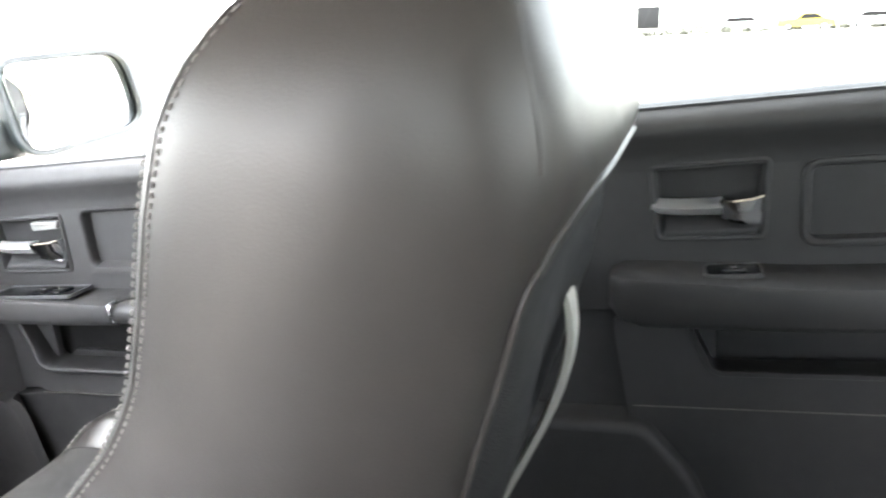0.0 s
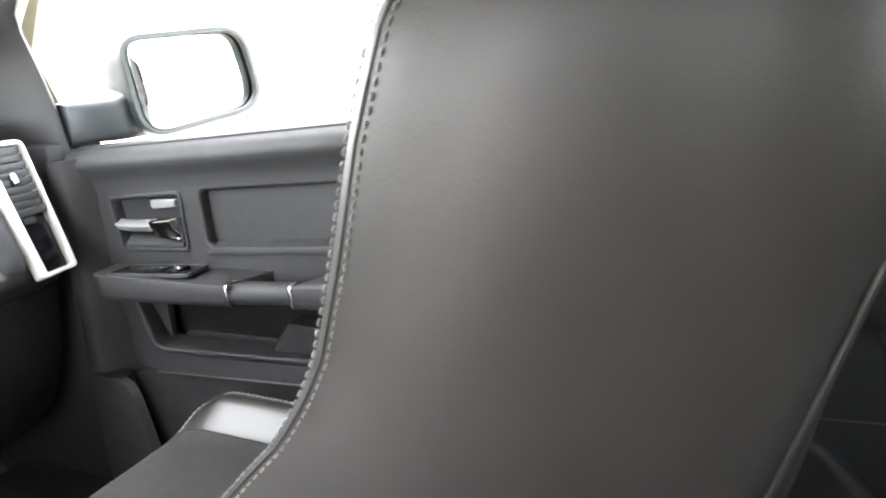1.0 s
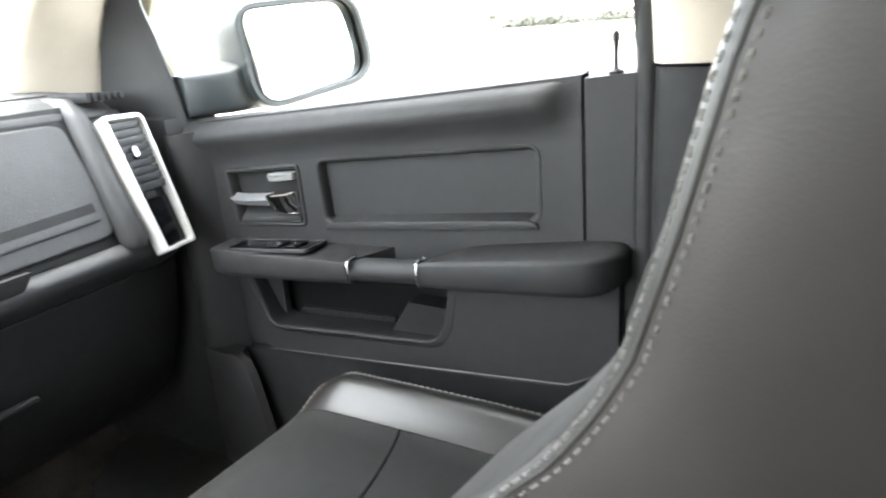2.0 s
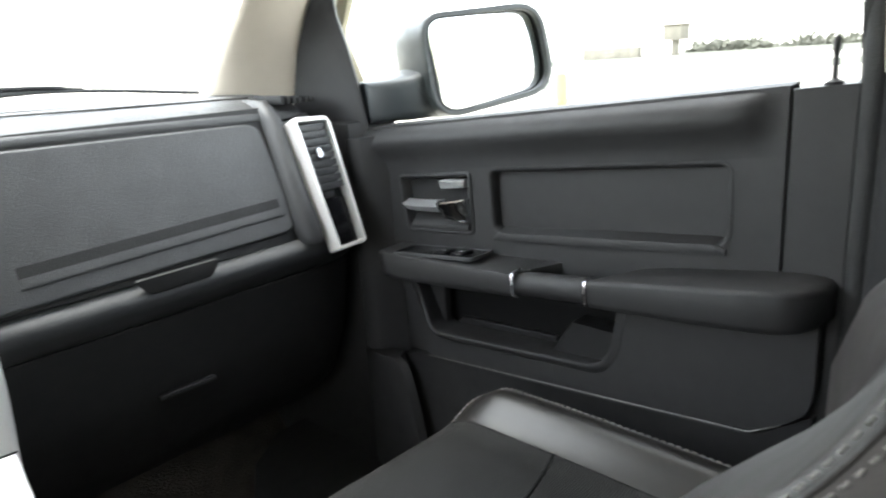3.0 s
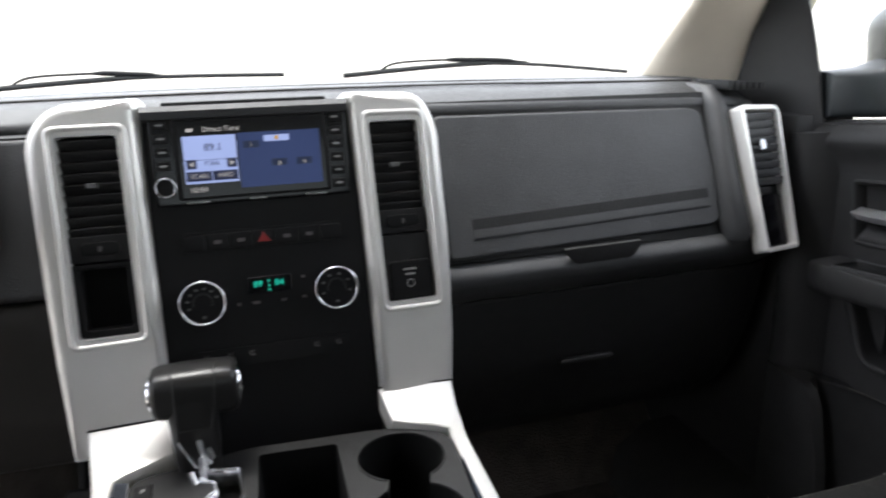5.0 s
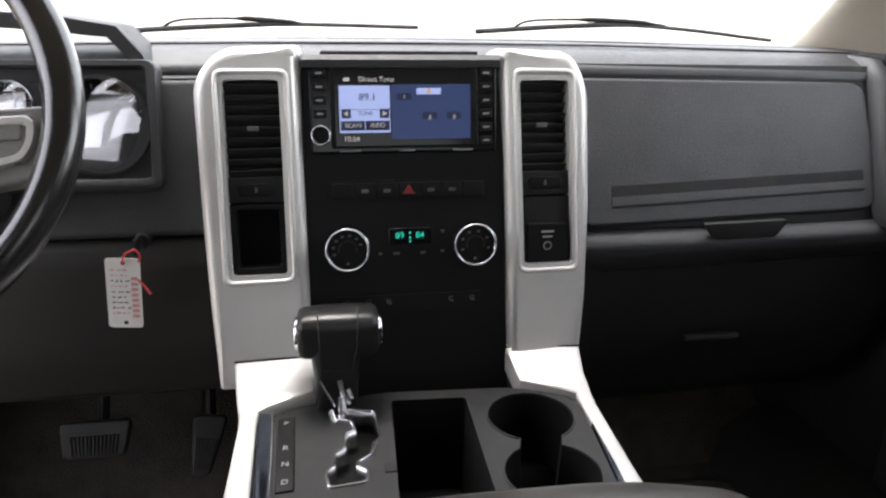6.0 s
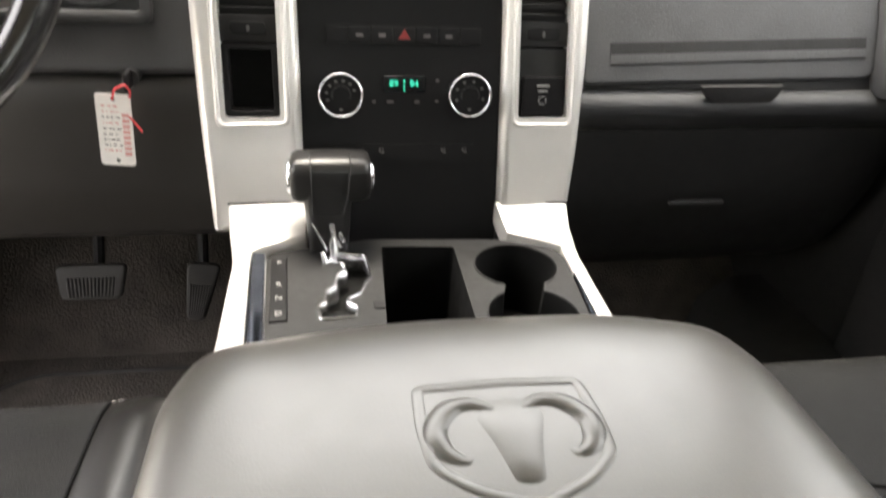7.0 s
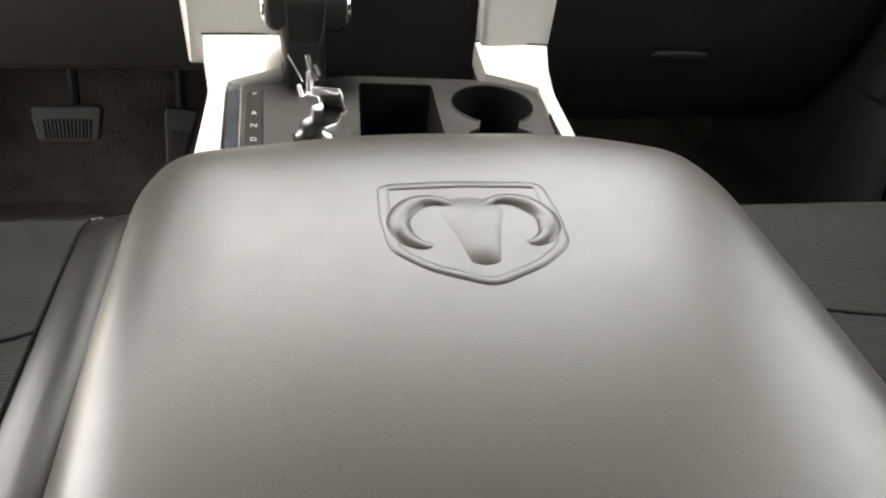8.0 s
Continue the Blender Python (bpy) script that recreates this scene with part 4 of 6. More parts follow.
part("backing", bm, PANEL, cluster)
bm = bmesh.new()
loft(bm, [[(-0.476 + (a - 0) * w, y, 0.985 + h) for a, h in ((-0.222, 0.012), (-0.214, 0.028), (-0.185, 0.058), (-0.1, 0.07), (0.0, 0.073), (0.1, 0.07), (0.185, 0.058), (0.214, 0.028), (0.222, 0.012), (0.202, 0.012), (0.196, 0.022), (0.172, 0.046), (0.0, 0.058), (-0.172, 0.046), (-0.196, 0.022), (-0.202, 0.012))] for y, w in ((1.16, 0.84), (1.098, 0.835), (1.09, 0.83))])
part("hood", bm, PANEL, cluster, smooth=50)
for uc, zc, r in ((-0.344, 0.942, 0.056), (-0.608, 0.942, 0.056), (-0.437, 0.965, 0.027), (-0.515, 0.965, 0.027)):
    bm = bmesh.new()
    rim(bm, circle(uc, cz(zc), r, 40), circle(uc, cz(zc), r * 0.92, 40), -0.03, -0.018, MC, 0.004)
    ring = part("gauge_ring", bm, CHROME if r < 0.05 else DASH, cluster)
    bm = bmesh.new()
    slab(bm, circle(uc, cz(zc), r * 0.93, 40), -0.03, -0.0265, MC, 0.001)
    part("gauge_face", bm, VOID, cluster)
    for a in range(-40, 221, 20):
        bm = bmesh.new()
        c, s = math.cos(radians(a)), math.sin(radians(a))
        M2 = MC @ Matrix.Translation((uc + c * r * 0.8, cz(zc) + s * r * 0.8, -0.0262)) @ Matrix.Rotation(radians(a), 4, "Z")
        box(bm, -r * 0.05, r * 0.05, -0.0006, 0.0006, 0, 0.0006, 0, M2)
        part("tick", bm, MARK, ring)
    # clear lens, raked towards the driver's door
    bm = bmesh.new()
    ML_ = MC @ Matrix.Translation((uc, cz(zc), -0.014)) @ Matrix.Rotation(radians(-24), 4, "Y") @ Matrix.Rotation(radians(-9), 4, "X")
    rr = [[ML_ @ Vector((q * r * math.cos(a), q * r * math.sin(a), h)) for a in [2 * math.pi * i / 40 for i in range(40)]] for q, h in ((0.97, -0.002), (0.8, 0.0), (0.4, 0.002), (0.05, 0.0025))]
    loft(bm, rr)
    lens = part("lens", bm, LENS, ring, "clear gauge lens", smooth=80)
    lens.visible_shadow = False
words("gauge_number", "110", 0.0085, MC @ Matrix.Translation((-0.3215, cz(0.932), -0.0258)), MARK, cluster)
words("gauge_number", "120", 0.0085, MC @ Matrix.Translation((-0.3275, cz(0.920), -0.0258)), MARK, cluster)
words("gauge_number", "100", 0.0085, MC @ Matrix.Translation((-0.3190, cz(0.944), -0.0258)), MARK, cluster)

wheel = thing("steering_wheel", (-0.494, 0.85, 0.978), "black leather steering wheel with silver edged spokes", "steering wheel")
WC = Vector((-0.494, 0.852, 0.978))
MW = axes(WC, (1, 0, 0), (0, 0.4226, 0.9063), (0, -0.9063, 0.4226))
bm = bmesh.new()
tube(bm, [MW @ Vector((0.187 * math.cos(a), 0.187 * math.sin(a), 0)) for a in [2 * math.pi * i / 96 for i in range(96)]], 0.0165, 18, closed=True)
part("rim", bm, WHEEL, wheel, smooth=80)
bm = bmesh.new()
slab(bm, rounded([(-0.06, -0.085), (0.06, -0.085), (0.098, -0.05), (0.096, 0.01), (0.06, 0.06), (-0.06, 0.06), (-0.096, 0.01), (-0.098, -0.05)], 0.025), -0.05, 0.012, MW, 0.018, 4)
part("hub", bm, LOWER, wheel)
for s in (-1, 1):
    bm = bmesh.new()
    slab(bm, rounded([(s * 0.085, -0.066), (s * 0.168, -0.052), (s * 0.182, -0.020), (s * 0.180, 0.012), (s * 0.150, 0.010), (s * 0.085, 0.006)][::s], 0.010), -0.03, -0.010, MW, 0.004)
    sp = part("spoke", bm, SPOKE, wheel, "grey wheel spoke")
    fo = rounded([(s * 0.090, -0.055), (s * 0.155, -0.038), (s * 0.163, -0.022), (s * 0.163, -0.006), (s * 0.156, 0.001), (s * 0.090, -0.003)][::s], 0.008)
    bm = bmesh.new()
    rim(bm, fo, inset(fo, 0.0075), -0.012, -0.003, MW, 0.003)
    part("spoke_frame", bm, SILVER, sp, "bright silver frame", smooth=50)
    bm = bmesh.new()
    slab(bm, inset(fo, 0.007), -0.012, -0.007, MW, 0.002)
    part("button_pad", bm, SPOKE, sp)
    for v in (-0.012, -0.032):
        bm = bmesh.new()
        slab(bm, rrect(min(s * 0.098, s * 0.152), max(s * 0.098, s * 0.152), v - 0.0085, v + 0.0085, 0.004), -0.009, -0.0045, MW, 0.002)
        part("button", bm, SPOKE, sp)
        bm = bmesh.new()
        slab(bm, rrect(s * 0.135 - 0.005, s * 0.135 + 0.005, v - 0.001, v + 0.001, 0.0005, 2), -0.005, -0.0042, MW, 0.0001, 1)
        part("button_mark", bm, MARK, sp)
bm = bmesh.new()
tube(bm, [WC + Vector((0, 0.03, -0.02)), WC + Vector((0, 0.10, -0.06)), WC + Vector((0, 0.22, -0.12))], [0.045, 0.05, 0.055], 20)
part("column", bm, LOWER, wheel, smooth=60)

# key in the ignition with a paper tag
key = thing("ignition_key", (-0.30, 1.02, 0.82), "car key in the ignition lock", "key")
bm = bmesh.new()
tube(bm, [(-0.306, 1.035, 0.812), (-0.306, 1.016, 0.812)], 0.009, 20)
part("lock", bm, LOWER, key)
bm = bmesh.new()
box(bm, -0.308, -0.304, 0.992, 1.018, 0.804, 0.822, 0.001)
part("head", bm, BLACK, key)
tag = thing("key_tag", (-0.325, 1.0, 0.80), "white paper key tag with red print hanging on a red cord", "tag")
MT = axes((-0.326, 0.998, 0.758), Vector((0.997, 0, -0.07)), Vector((0.07, 0.0, 0.997)), (0, -1, 0))
bm = bmesh.new()
plate(bm, rrect(-0.0185, 0.0185, -0.042, 0.042, 0.004), [circle(0.0, 0.036, 0.0025, 12), circle(0.0, -0.036, 0.0025, 12)], -0.0008, 0.0, MT)
card = part("card", bm, WHITE, tag)
rnd = random.Random(5)
for k in range(9):
    v = 0.028 - k * 0.0065
    bm = bmesh.new()
    u = -0.013
    while u < 0.004:
        w = rnd.uniform(0.0015, 0.005)
        slab(bm, rrect(u, u + w, v - rnd.uniform(0.0004, 0.0011), v + rnd.uniform(0.0004, 0.0011), 0.0002, 1), -0.0002, 0.0003, MT, 0.0001, 1)
        u += w + rnd.uniform(0.0006, 0.003)
    part("print_bar", bm, FADED if k in (0, 1, 3, 8) else INK, card)
bm = bmesh.new()
for k in range(8):
    v = 0.018 - k * 0.0065
    slab(bm, rrect(0.008, 0.0155, v - 0.0022, v + 0.0022, 0.0003, 1), -0.0002, 0.0003, MT, 0.0001, 1)
part("print_bar", bm, FADED, card)
bm = bmesh.new()
tube(bm, smooth_path([MT @ Vector((0.0, 0.036, 0.001)), (-0.318, 0.992, 0.806), (-0.312, 0.989, 0.810), (-0.306, 0.989, 0.812), (-0.302, 0.990, 0.805), (-0.304, 0.992, 0.797)], 5), 0.0012, 6)
tube(bm, smooth_path([(-0.312, 1.0, 0.776), (-0.304, 0.996, 0.768), (-0.297, 0.995, 0.757)], 4), 0.0012, 6)
part("cord", bm, RED, tag)

# pedals: outlines are (x, z) corners, widest at the top
for nm, quad, y, lab in (("brake_pedal", [(-0.530, 0.381), (-0.436, 0.381), (-0.424, 0.440), (-0.536, 0.440)], 1.25, "ribbed black rubber brake pedal"),
                         ("accelerator_pedal", [(-0.338, 0.336), (-0.308, 0.333), (-0.276, 0.430), (-0.332, 0.436)], 1.25, "ribbed black rubber accelerator pedal")):
    mx, mz = sum(q[0] for q in quad) / 4, sum(q[1] for q in quad) / 4
    p = thing(nm, (mx, y, mz), lab, "pedal")
    MP = axes((mx, y, mz), (1, 0, 0), (0, 0.34, 0.94), (0, -0.94, 0.34))
    flat = [(a - mx, c - mz) for a, c in quad]
    bm = bmesh.new()
    slab(bm, rounded(flat, 0.012), -0.010, 0, MP, 0.004)
    pad = part("pad", bm, PEDAL, p)
    count = 13 if nm == "brake_pedal" else 8
    for k in range(count):
        q = 0.16 + 0.68 * k / (count - 1)
        lo = Vector(flat[0]).lerp(Vector(flat[1]), q)
        hi = Vector(flat[3]).lerp(Vector(flat[2]), q)
        a, c = lo.lerp(hi, 0.10), lo.lerp(hi, 0.62)
        bm = bmesh.new()
        slab(bm, [(a.x - 0.0017, a.y), (a.x + 0.0017, a.y), (c.x + 0.0017, c.y), (c.x - 0.0017, c.y)], -0.002, 0.0026, MP, 0.001, 1)
        part("rib", bm, PEDAL, pad)
    bm = bmesh.new()
    tube(bm, smooth_path([MP @ Vector((0, 0, -0.006)), MP @ Vector((0, 0.03, -0.05)), (mx, y + 0.14, mz + 0.22)], 5), 0.009, 8)
    part("arm", bm, LOWER, p)


# ---- centre console ----
console = thing("centre_console", (0.0, 0.75, 0.22), "dark floor console with satin silver side rails", "console")
CZ = 0.64
MZ = axes((0, 0, CZ), (1, 0, 0), (0, 1, 0), (0, 0, 1))
bm = bmesh.new()
loft(bm, [[(x, y, z) for x, y in rounded([(-0.205 * s, 0.30), (0.205 * s, 0.30), (0.205 * s, 1.02), (-0.21 * s, 1.02)], 0.02)] for z, s in ((0.215, 0.92), (0.40, 0.95), (0.50, 0.965), (0.508, 0.96))])
part("base", bm, LOWER, console)
# tray plate with gear gate, bin and two cup wells
cupA, cupB = (0.117, 0.872), (0.112, 0.772)


def cups(r, k=14):
    """Outline of two round wells joined by a neck."""
    (ax, ay), (bx, by) = cupA, cupB
    pts = [(ax + r * math.cos(radians(a)), ay + r * math.sin(radians(a))) for a in np.linspace(-62, 242, 2 * k)]
    pts += [(bx + r * math.cos(radians(a)), by + r * math.sin(radians(a))) for a in np.linspace(118, 422, 2 * k)]
    return pts


tray_out = rounded([(-0.152, 0.68), (0.162, 0.68), (0.182, 0.906), (0.110, 0.936), (-0.044, 0.944), (-0.164, 0.916)], [0.005, 0.005, 0.03, 0.02, 0.02, 0.02], 6)
bin_ = rounded([(-0.040, 0.745), (0.050, 0.745), (0.053, 0.921), (-0.033, 0.926)], 0.006, 4)
gate = [(-0.102, 0.779), (-0.069, 0.783), (-0.067, 0.797), (-0.077, 0.806), (-0.076, 0.815), (-0.063, 0.824), (-0.058, 0.844), (-0.051, 0.854), (-0.054, 0.903), (-0.088, 0.911), (-0.094, 0.893), (-0.077, 0.887), (-0.075, 0.868), (-0.084, 0.862), (-0.086, 0.839), (-0.097, 0.828), (-0.097, 0.811), (-0.105, 0.801)]
bm = bmesh.new()
plate(bm, tray_out, [bin_, cups(0.047), gate], -0.006, 0.0, MZ)
part("tray", bm, TRAY, console, smooth=25)
bm = bmesh.new()
gr = rounded(gate, 0.003, 3)
loft(bm, [[MZ @ Vector((x, y, z)) for x, y in inset(gr, d)] for d, z in ((-0.0034, -0.002), (-0.0032, 0.0014), (-0.0024, 0.0024), (-0.0004, 0.0024), (0.0008, 0.0006), (0.0014, -0.006), (0.0018, -0.018))], cap=False)
part("gate_edge", bm, BRIGHT, console, "stepped chrome edge of the gear gate", smooth=50)
# gate well is near-black so its colour holds the shade of depth
bm = bmesh.new()
slab(bm, inset(gate, -0.006), -0.03, -0.022, MZ, 0.001)
part("gate_well", bm, VOID, console)
# bin and cup wells: shade of the recess put into the near-black walls
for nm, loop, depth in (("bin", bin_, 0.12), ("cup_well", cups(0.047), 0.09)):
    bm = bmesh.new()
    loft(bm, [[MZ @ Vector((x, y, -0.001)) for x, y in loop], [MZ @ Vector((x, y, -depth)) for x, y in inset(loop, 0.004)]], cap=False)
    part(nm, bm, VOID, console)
# floor under both wells, painted near-black as if no light reached it
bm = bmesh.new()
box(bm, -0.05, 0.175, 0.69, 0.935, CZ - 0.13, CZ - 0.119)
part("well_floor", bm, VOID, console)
bm = bmesh.new()
slab(bm, rrect(-0.004, 0.024, 0.845, 0.875, 0.004), -0.1195, -0.115, MZ, 0.002)
part("bin_mark", bm, MARK, console)
bm = bmesh.new()
rim(bm, inset(cups(0.047), -0.002), cups(0.047), -0.004, 0.0015, MZ, 0.001)
part("cup_lip", bm, TRAY, console)
bm = bmesh.new()
slab(bm, rrect(0.098, 0.120, 0.735, 0.757, 0.003), -0.04, -0.03, MZ, 0.002)
part("cup_catch", bm, PANEL, console)
# gear position strip
bm = bmesh.new()
slab(bm, rounded([(-0.153, 0.776), (-0.135, 0.778), (-0.140, 0.903), (-0.158, 0.901)], 0.002), -0.003, 0.0022, MZ, 0.001)
strip = part("gear_strip", bm, BLACK, console)
for ch, y in (("P", 0.890), ("R", 0.845), ("N", 0.818), ("D", 0.790)):
    words("gear_letter", ch, 0.010, MZ @ Matrix.Translation((-0.1465 - (y - 0.84) * 0.04, y, 0.0024)), MARK, strip)
bm = bmesh.new()
slab(bm, rrect(-0.050, -0.038, 0.794, 0.808, 0.002), -0.002, 0.0015, MZ, 0.0006)
part("release_cap", bm, LOWER, console)
# glossy inner strips beside the rails
for pts in ([(-0.1688, 0.69), (-0.1545, 0.69), (-0.1655, 0.911), (-0.1785, 0.913)], [(0.163, 0.69), (0.170, 0.69), (0.188, 0.905), (0.1845, 0.912)]):
    bm = bmesh.new()
    slab(bm, pts, -0.006, 0.003, MZ, 0.001)
    part("side_strip", bm, SMOKE, console, "glossy smoked chrome strip")
bm = bmesh.new()
tube(bm, [MZ @ Vector((-0.1530, 0.69, 0.002)), MZ @ Vector((-0.1645, 0.913, 0.002))], 0.0014, 6)
part("strip_edge", bm, BRIGHT, console, "thin chrome edge")
# silver rails, running up into the columns: (outer x, y, inner x, y, height)
RAIL_L = [(-0.197, 0.60, -0.166, 0.60, 0.0), (-0.199, 0.738, -0.1725, 0.738, 0.0), (-0.199, 0.89, -0.1795, 0.89, 0.0), (-0.200, 0.908, -0.1785, 0.913, 0.001), (-0.203, 0.925, -0.165, 0.919, 0.004), (-0.206, 0.942, -0.119, 0.936, 0.010), (-0.209, 0.971, -0.118, 0.976, 0.034)]
RAIL_R = [(0.189, 0.60, 0.163, 0.60, 0.0), (0.193, 0.773, 0.1745, 0.773, 0.0), (0.198, 0.885, 0.1795, 0.890, 0.0), (0.200, 0.905, 0.1810, 0.906, 0.001), (0.202, 0.922, 0.165, 0.913, 0.004), (0.204, 0.945, 0.120, 0.932, 0.008), (0.206, 0.972, 0.113, 0.979, 0.028)]
for rail in (RAIL_L, RAIL_R):
    bm = bmesh.new()
    rings = []
    for xo, yo, xi, yi, h in rail:
        o, i = Vector((xo, yo, CZ + 0.004 + h)), Vector((xi, yi, CZ + 0.004 + h))
        w = (i - o)
        w.normalize()
        rings.append([o + Vector((0, 0, -0.145 - h)), o + Vector((0, 0, -0.006)), o + w * 0.0015 + Vector((0, 0, -0.002)), o + w * 0.005, i - w * 0.003, i - w * 0.0006 + Vector((0, 0, -0.0015)), i + Vector((0, 0, -0.03))])
    loft(bm, rings)
    part("rail", bm, SILVER, console, "satin silver console rail", smooth=32)
    xo, yo, xi, yi, h = rail[-1]
    bm = bmesh.new()
    tube(bm, [(xo, yo - 0.001, CZ + 0.0035 + h), (xi, yi - 0.001, CZ + 0.0035 + h)], 0.0012, 6)
    part("rail_seam", bm, VOID, console)

# ---- gear selector ----
gear = thing("gear_selector", (-0.09, 0.90, 0.64), "black leather gear selector with chrome button ends", "gear selector")
GC = Vector((-0.0895, 0.935, 0.727))
bm = bmesh.new()
rings = []
for x, ry, rz in ((-0.044, 0.019, 0.018), (-0.042, 0.024, 0.0235), (-0.036, 0.026, 0.026), (-0.015, 0.027, 0.027), (0.015, 0.027, 0.027), (0.036, 0.026, 0.026), (0.042, 0.024, 0.0235), (0.044, 0.019, 0.018)):
    rings.append([GC + Vector((x, ry * math.copysign(abs(math.cos(a)) ** 0.6, math.cos(a)), rz * math.copysign(abs(math.sin(a)) ** 0.6, math.sin(a)))) for a in [2 * math.pi * i / 28 for i in range(28)]])
loft(bm, rings)
grip = part("grip", bm, GRIP, gear, smooth=70)
for s in (-1, 1):
    bm = bmesh.new()
    loft(bm, [[GC + Vector((s * x, 0.018 * q * math.cos(a), 0.0185 * q * math.sin(a))) for a in [2 * math.pi * i / 20 for i in range(20)]] for x, q in ((0.043, 1.08), (0.046, 1.05), (0.0485, 0.85), (0.0495, 0.3))])
    part("button", bm, CHROME, grip, "chrome end button", smooth=60)
bm = bmesh.new()
rings = []
for dz, w, d, dy in ((0.01, 0.030, 0.024, -0.002), (-0.018, 0.0275, 0.024, -0.004), (-0.035, 0.0255, 0.022, -0.007), (-0.055, 0.0245, 0.019, -0.010), (-0.068, 0.0235, 0.016, -0.012), (-0.084, 0.022, 0.012, -0.014)):
    c = GC + Vector((-0.004, dy, dz))
    rings.append([c + Vector((w * math.copysign(abs(math.cos(a)) ** 0.55, math.cos(a)), d * math.copysign(abs(math.sin(a)) ** 0.55, math.sin(a)), 0)) for a in [2 * math.pi * i / 28 for i in range(28)]])
loft(bm, rings)
part("neck", bm, GRIP, gear, smooth=70)
for s in (-1, 1):
    bm = bmesh.new()
    tube(bm, smooth_path([GC + Vector((s * 0.0215, 0.0, 0.0272)), GC + Vector((s * 0.0215, -0.018, 0.0255)), GC + Vector((s * 0.0205, -0.0268, 0.012)), GC + Vector((s * 0.0195 - 0.001, -0.0282, -0.012)), GC + Vector((s * 0.0165 - 0.003, -0.0292, -0.034))], 5), 0.0009, 6)
    part("seam", bm, PANEL, gear)
bm = bmesh.new()
tube(bm, [GC + Vector((-0.0195, -0.0292, -0.034)), GC + Vector((0.0135, -0.0292, -0.034))], 0.0008, 6)
part("seam", bm, PANEL, gear)
# chrome linkage below the boot
for pts, r in (([(-0.111, 0.905, 0.682), (-0.104, 0.903, 0.668), (-0.096, 0.901, 0.652)], [0.0014, 0.0016, 0.0014]), ([(-0.090, 0.904, 0.683), (-0.088, 0.902, 0.668), (-0.080, 0.900, 0.655)], [0.0034, 0.0032, 0.0028]), ([(-0.082, 0.904, 0.672), (-0.077, 0.902, 0.660)], [0.003, 0.0026]), ([(-0.101, 0.898, 0.650), (-0.098, 0.893, 0.641), (-0.096, 0.888, 0.634)], [0.0026, 0.0034, 0.003]), ([(-0.088, 0.902, 0.665), (-0.089, 0.898, 0.630), (-0.089, 0.895, 0.612)], [0.005, 0.005, 0.005])):
    bm = bmesh.new()
    tube(bm, pts, r, 10)
    part("linkage", bm, BRIGHT, gear, "chrome selector linkage", smooth=60)

# ---- armrest lid ----
arm = thing("armrest_lid", (0.0, 0.42, 0.575), "padded grey vinyl armrest lid with an embossed shield", "armrest")


def lid_ring(z, hw, front, dome=0.0):
    cx = 0.0100
    hw += 0.002
    pts = [(-hw * 0.96, 0.10), (hw * 0.96, 0.10), (hw, 0.45), (hw, front - 0.072), (hw - 0.016, front - 0.022), (hw * 0.52, front), (-hw * 0.28, front + 0.001), (-hw + 0.018, front - 0.022), (-hw, front - 0.070), (-hw, 0.45)]
    return [(cx + x, y, z - dome * (abs(x) / hw) ** 2.5) for x, y in rounded(pts, [0.02, 0.02, 0.02, 0.05, 0.05, 0.08, 0.08, 0.05, 0.05, 0.02], 6)]


bm = bmesh.new()
rings = [lid_ring(0.575, 0.190, 0.638), lid_ring(0.60, 0.204, 0.648), lid_ring(0.655, 0.212, 0.655), lid_ring(0.695, 0.2145, 0.655), lid_ring(0.716, 0.213, 0.650), lid_ring(0.731, 0.207, 0.639, 0.002), lid_ring(0.742, 0.194, 0.622, 0.003), lid_ring(0.748, 0.174, 0.600, 0.003), lid_ring(0.7508, 0.146, 0.575, 0.002), lid_ring(0.7515, 0.110, 0.55)]
loft(bm, rings)
part("cushion", bm, VINYL, arm, smooth=75)
SHIELD = [(-0.044, 0.538), (0.010, 0.5405), (0.063, 0.538), (0.066, 0.501), (0.064, 0.472), (0.045, 0.454), (0.012, 0.438), (-0.022, 0.453), (-0.042, 0.471), (-0.045, 0.501)]
MA = axes((0, 0, 0.7505), (1, 0, 0), (0, 1, 0), (0, 0, 1))
sh = rounded(SHIELD, 0.008, 4)
bm = bmesh.new()
rim(bm, inset(sh, -0.002), inset(sh, 0.0065), -0.003, 0.0016, MA, 0.0022)
part("shield_edge", bm, VINYL, arm, smooth=60)
bm = bmesh.new()
loft(bm, [[MA @ Vector((0.0110 + w * math.cos(a), y - 0.004, -0.002 + 0.8 * h * max(0, math.sin(a)))) for a in [math.pi * i / 10 for i in range(11)]] for y, w, h in ((0.534, 0.014, 0.002), (0.526, 0.027, 0.004), (0.510, 0.025, 0.0065), (0.494, 0.018, 0.007), (0.476, 0.0135, 0.0065), (0.463, 0.0120, 0.0055), (0.459, 0.0105, 0.0035), (0.457, 0.008, 0.001))], cap=False, closed=False)
part("relief", bm, VINYL, arm, smooth=80)
for s in (-1, 1):
    bm = bmesh.new()
    horn = smooth_path([MA @ Vector((0.0110 + s * a * 1.10, b - 0.003, -0.0050)) for a, b in ((0.005, 0.514), (0.018, 0.523), (0.032, 0.520), (0.042, 0.504), (0.040, 0.487), (0.030, 0.478), (0.0235, 0.484))], 5)
    tube(bm, horn, [float(np.interp(k / (len(horn) - 1), [0, 0.35, 0.6, 1], [0.0068, 0.0098, 0.0098, 0.0055])) for k in range(len(horn))], 12)
    part("relief", bm, VINYL, arm, smooth=80)
bm = bmesh.new()
ring = [Vector(p) for p in lid_ring(0.640, 0.2105, 0.6535)]
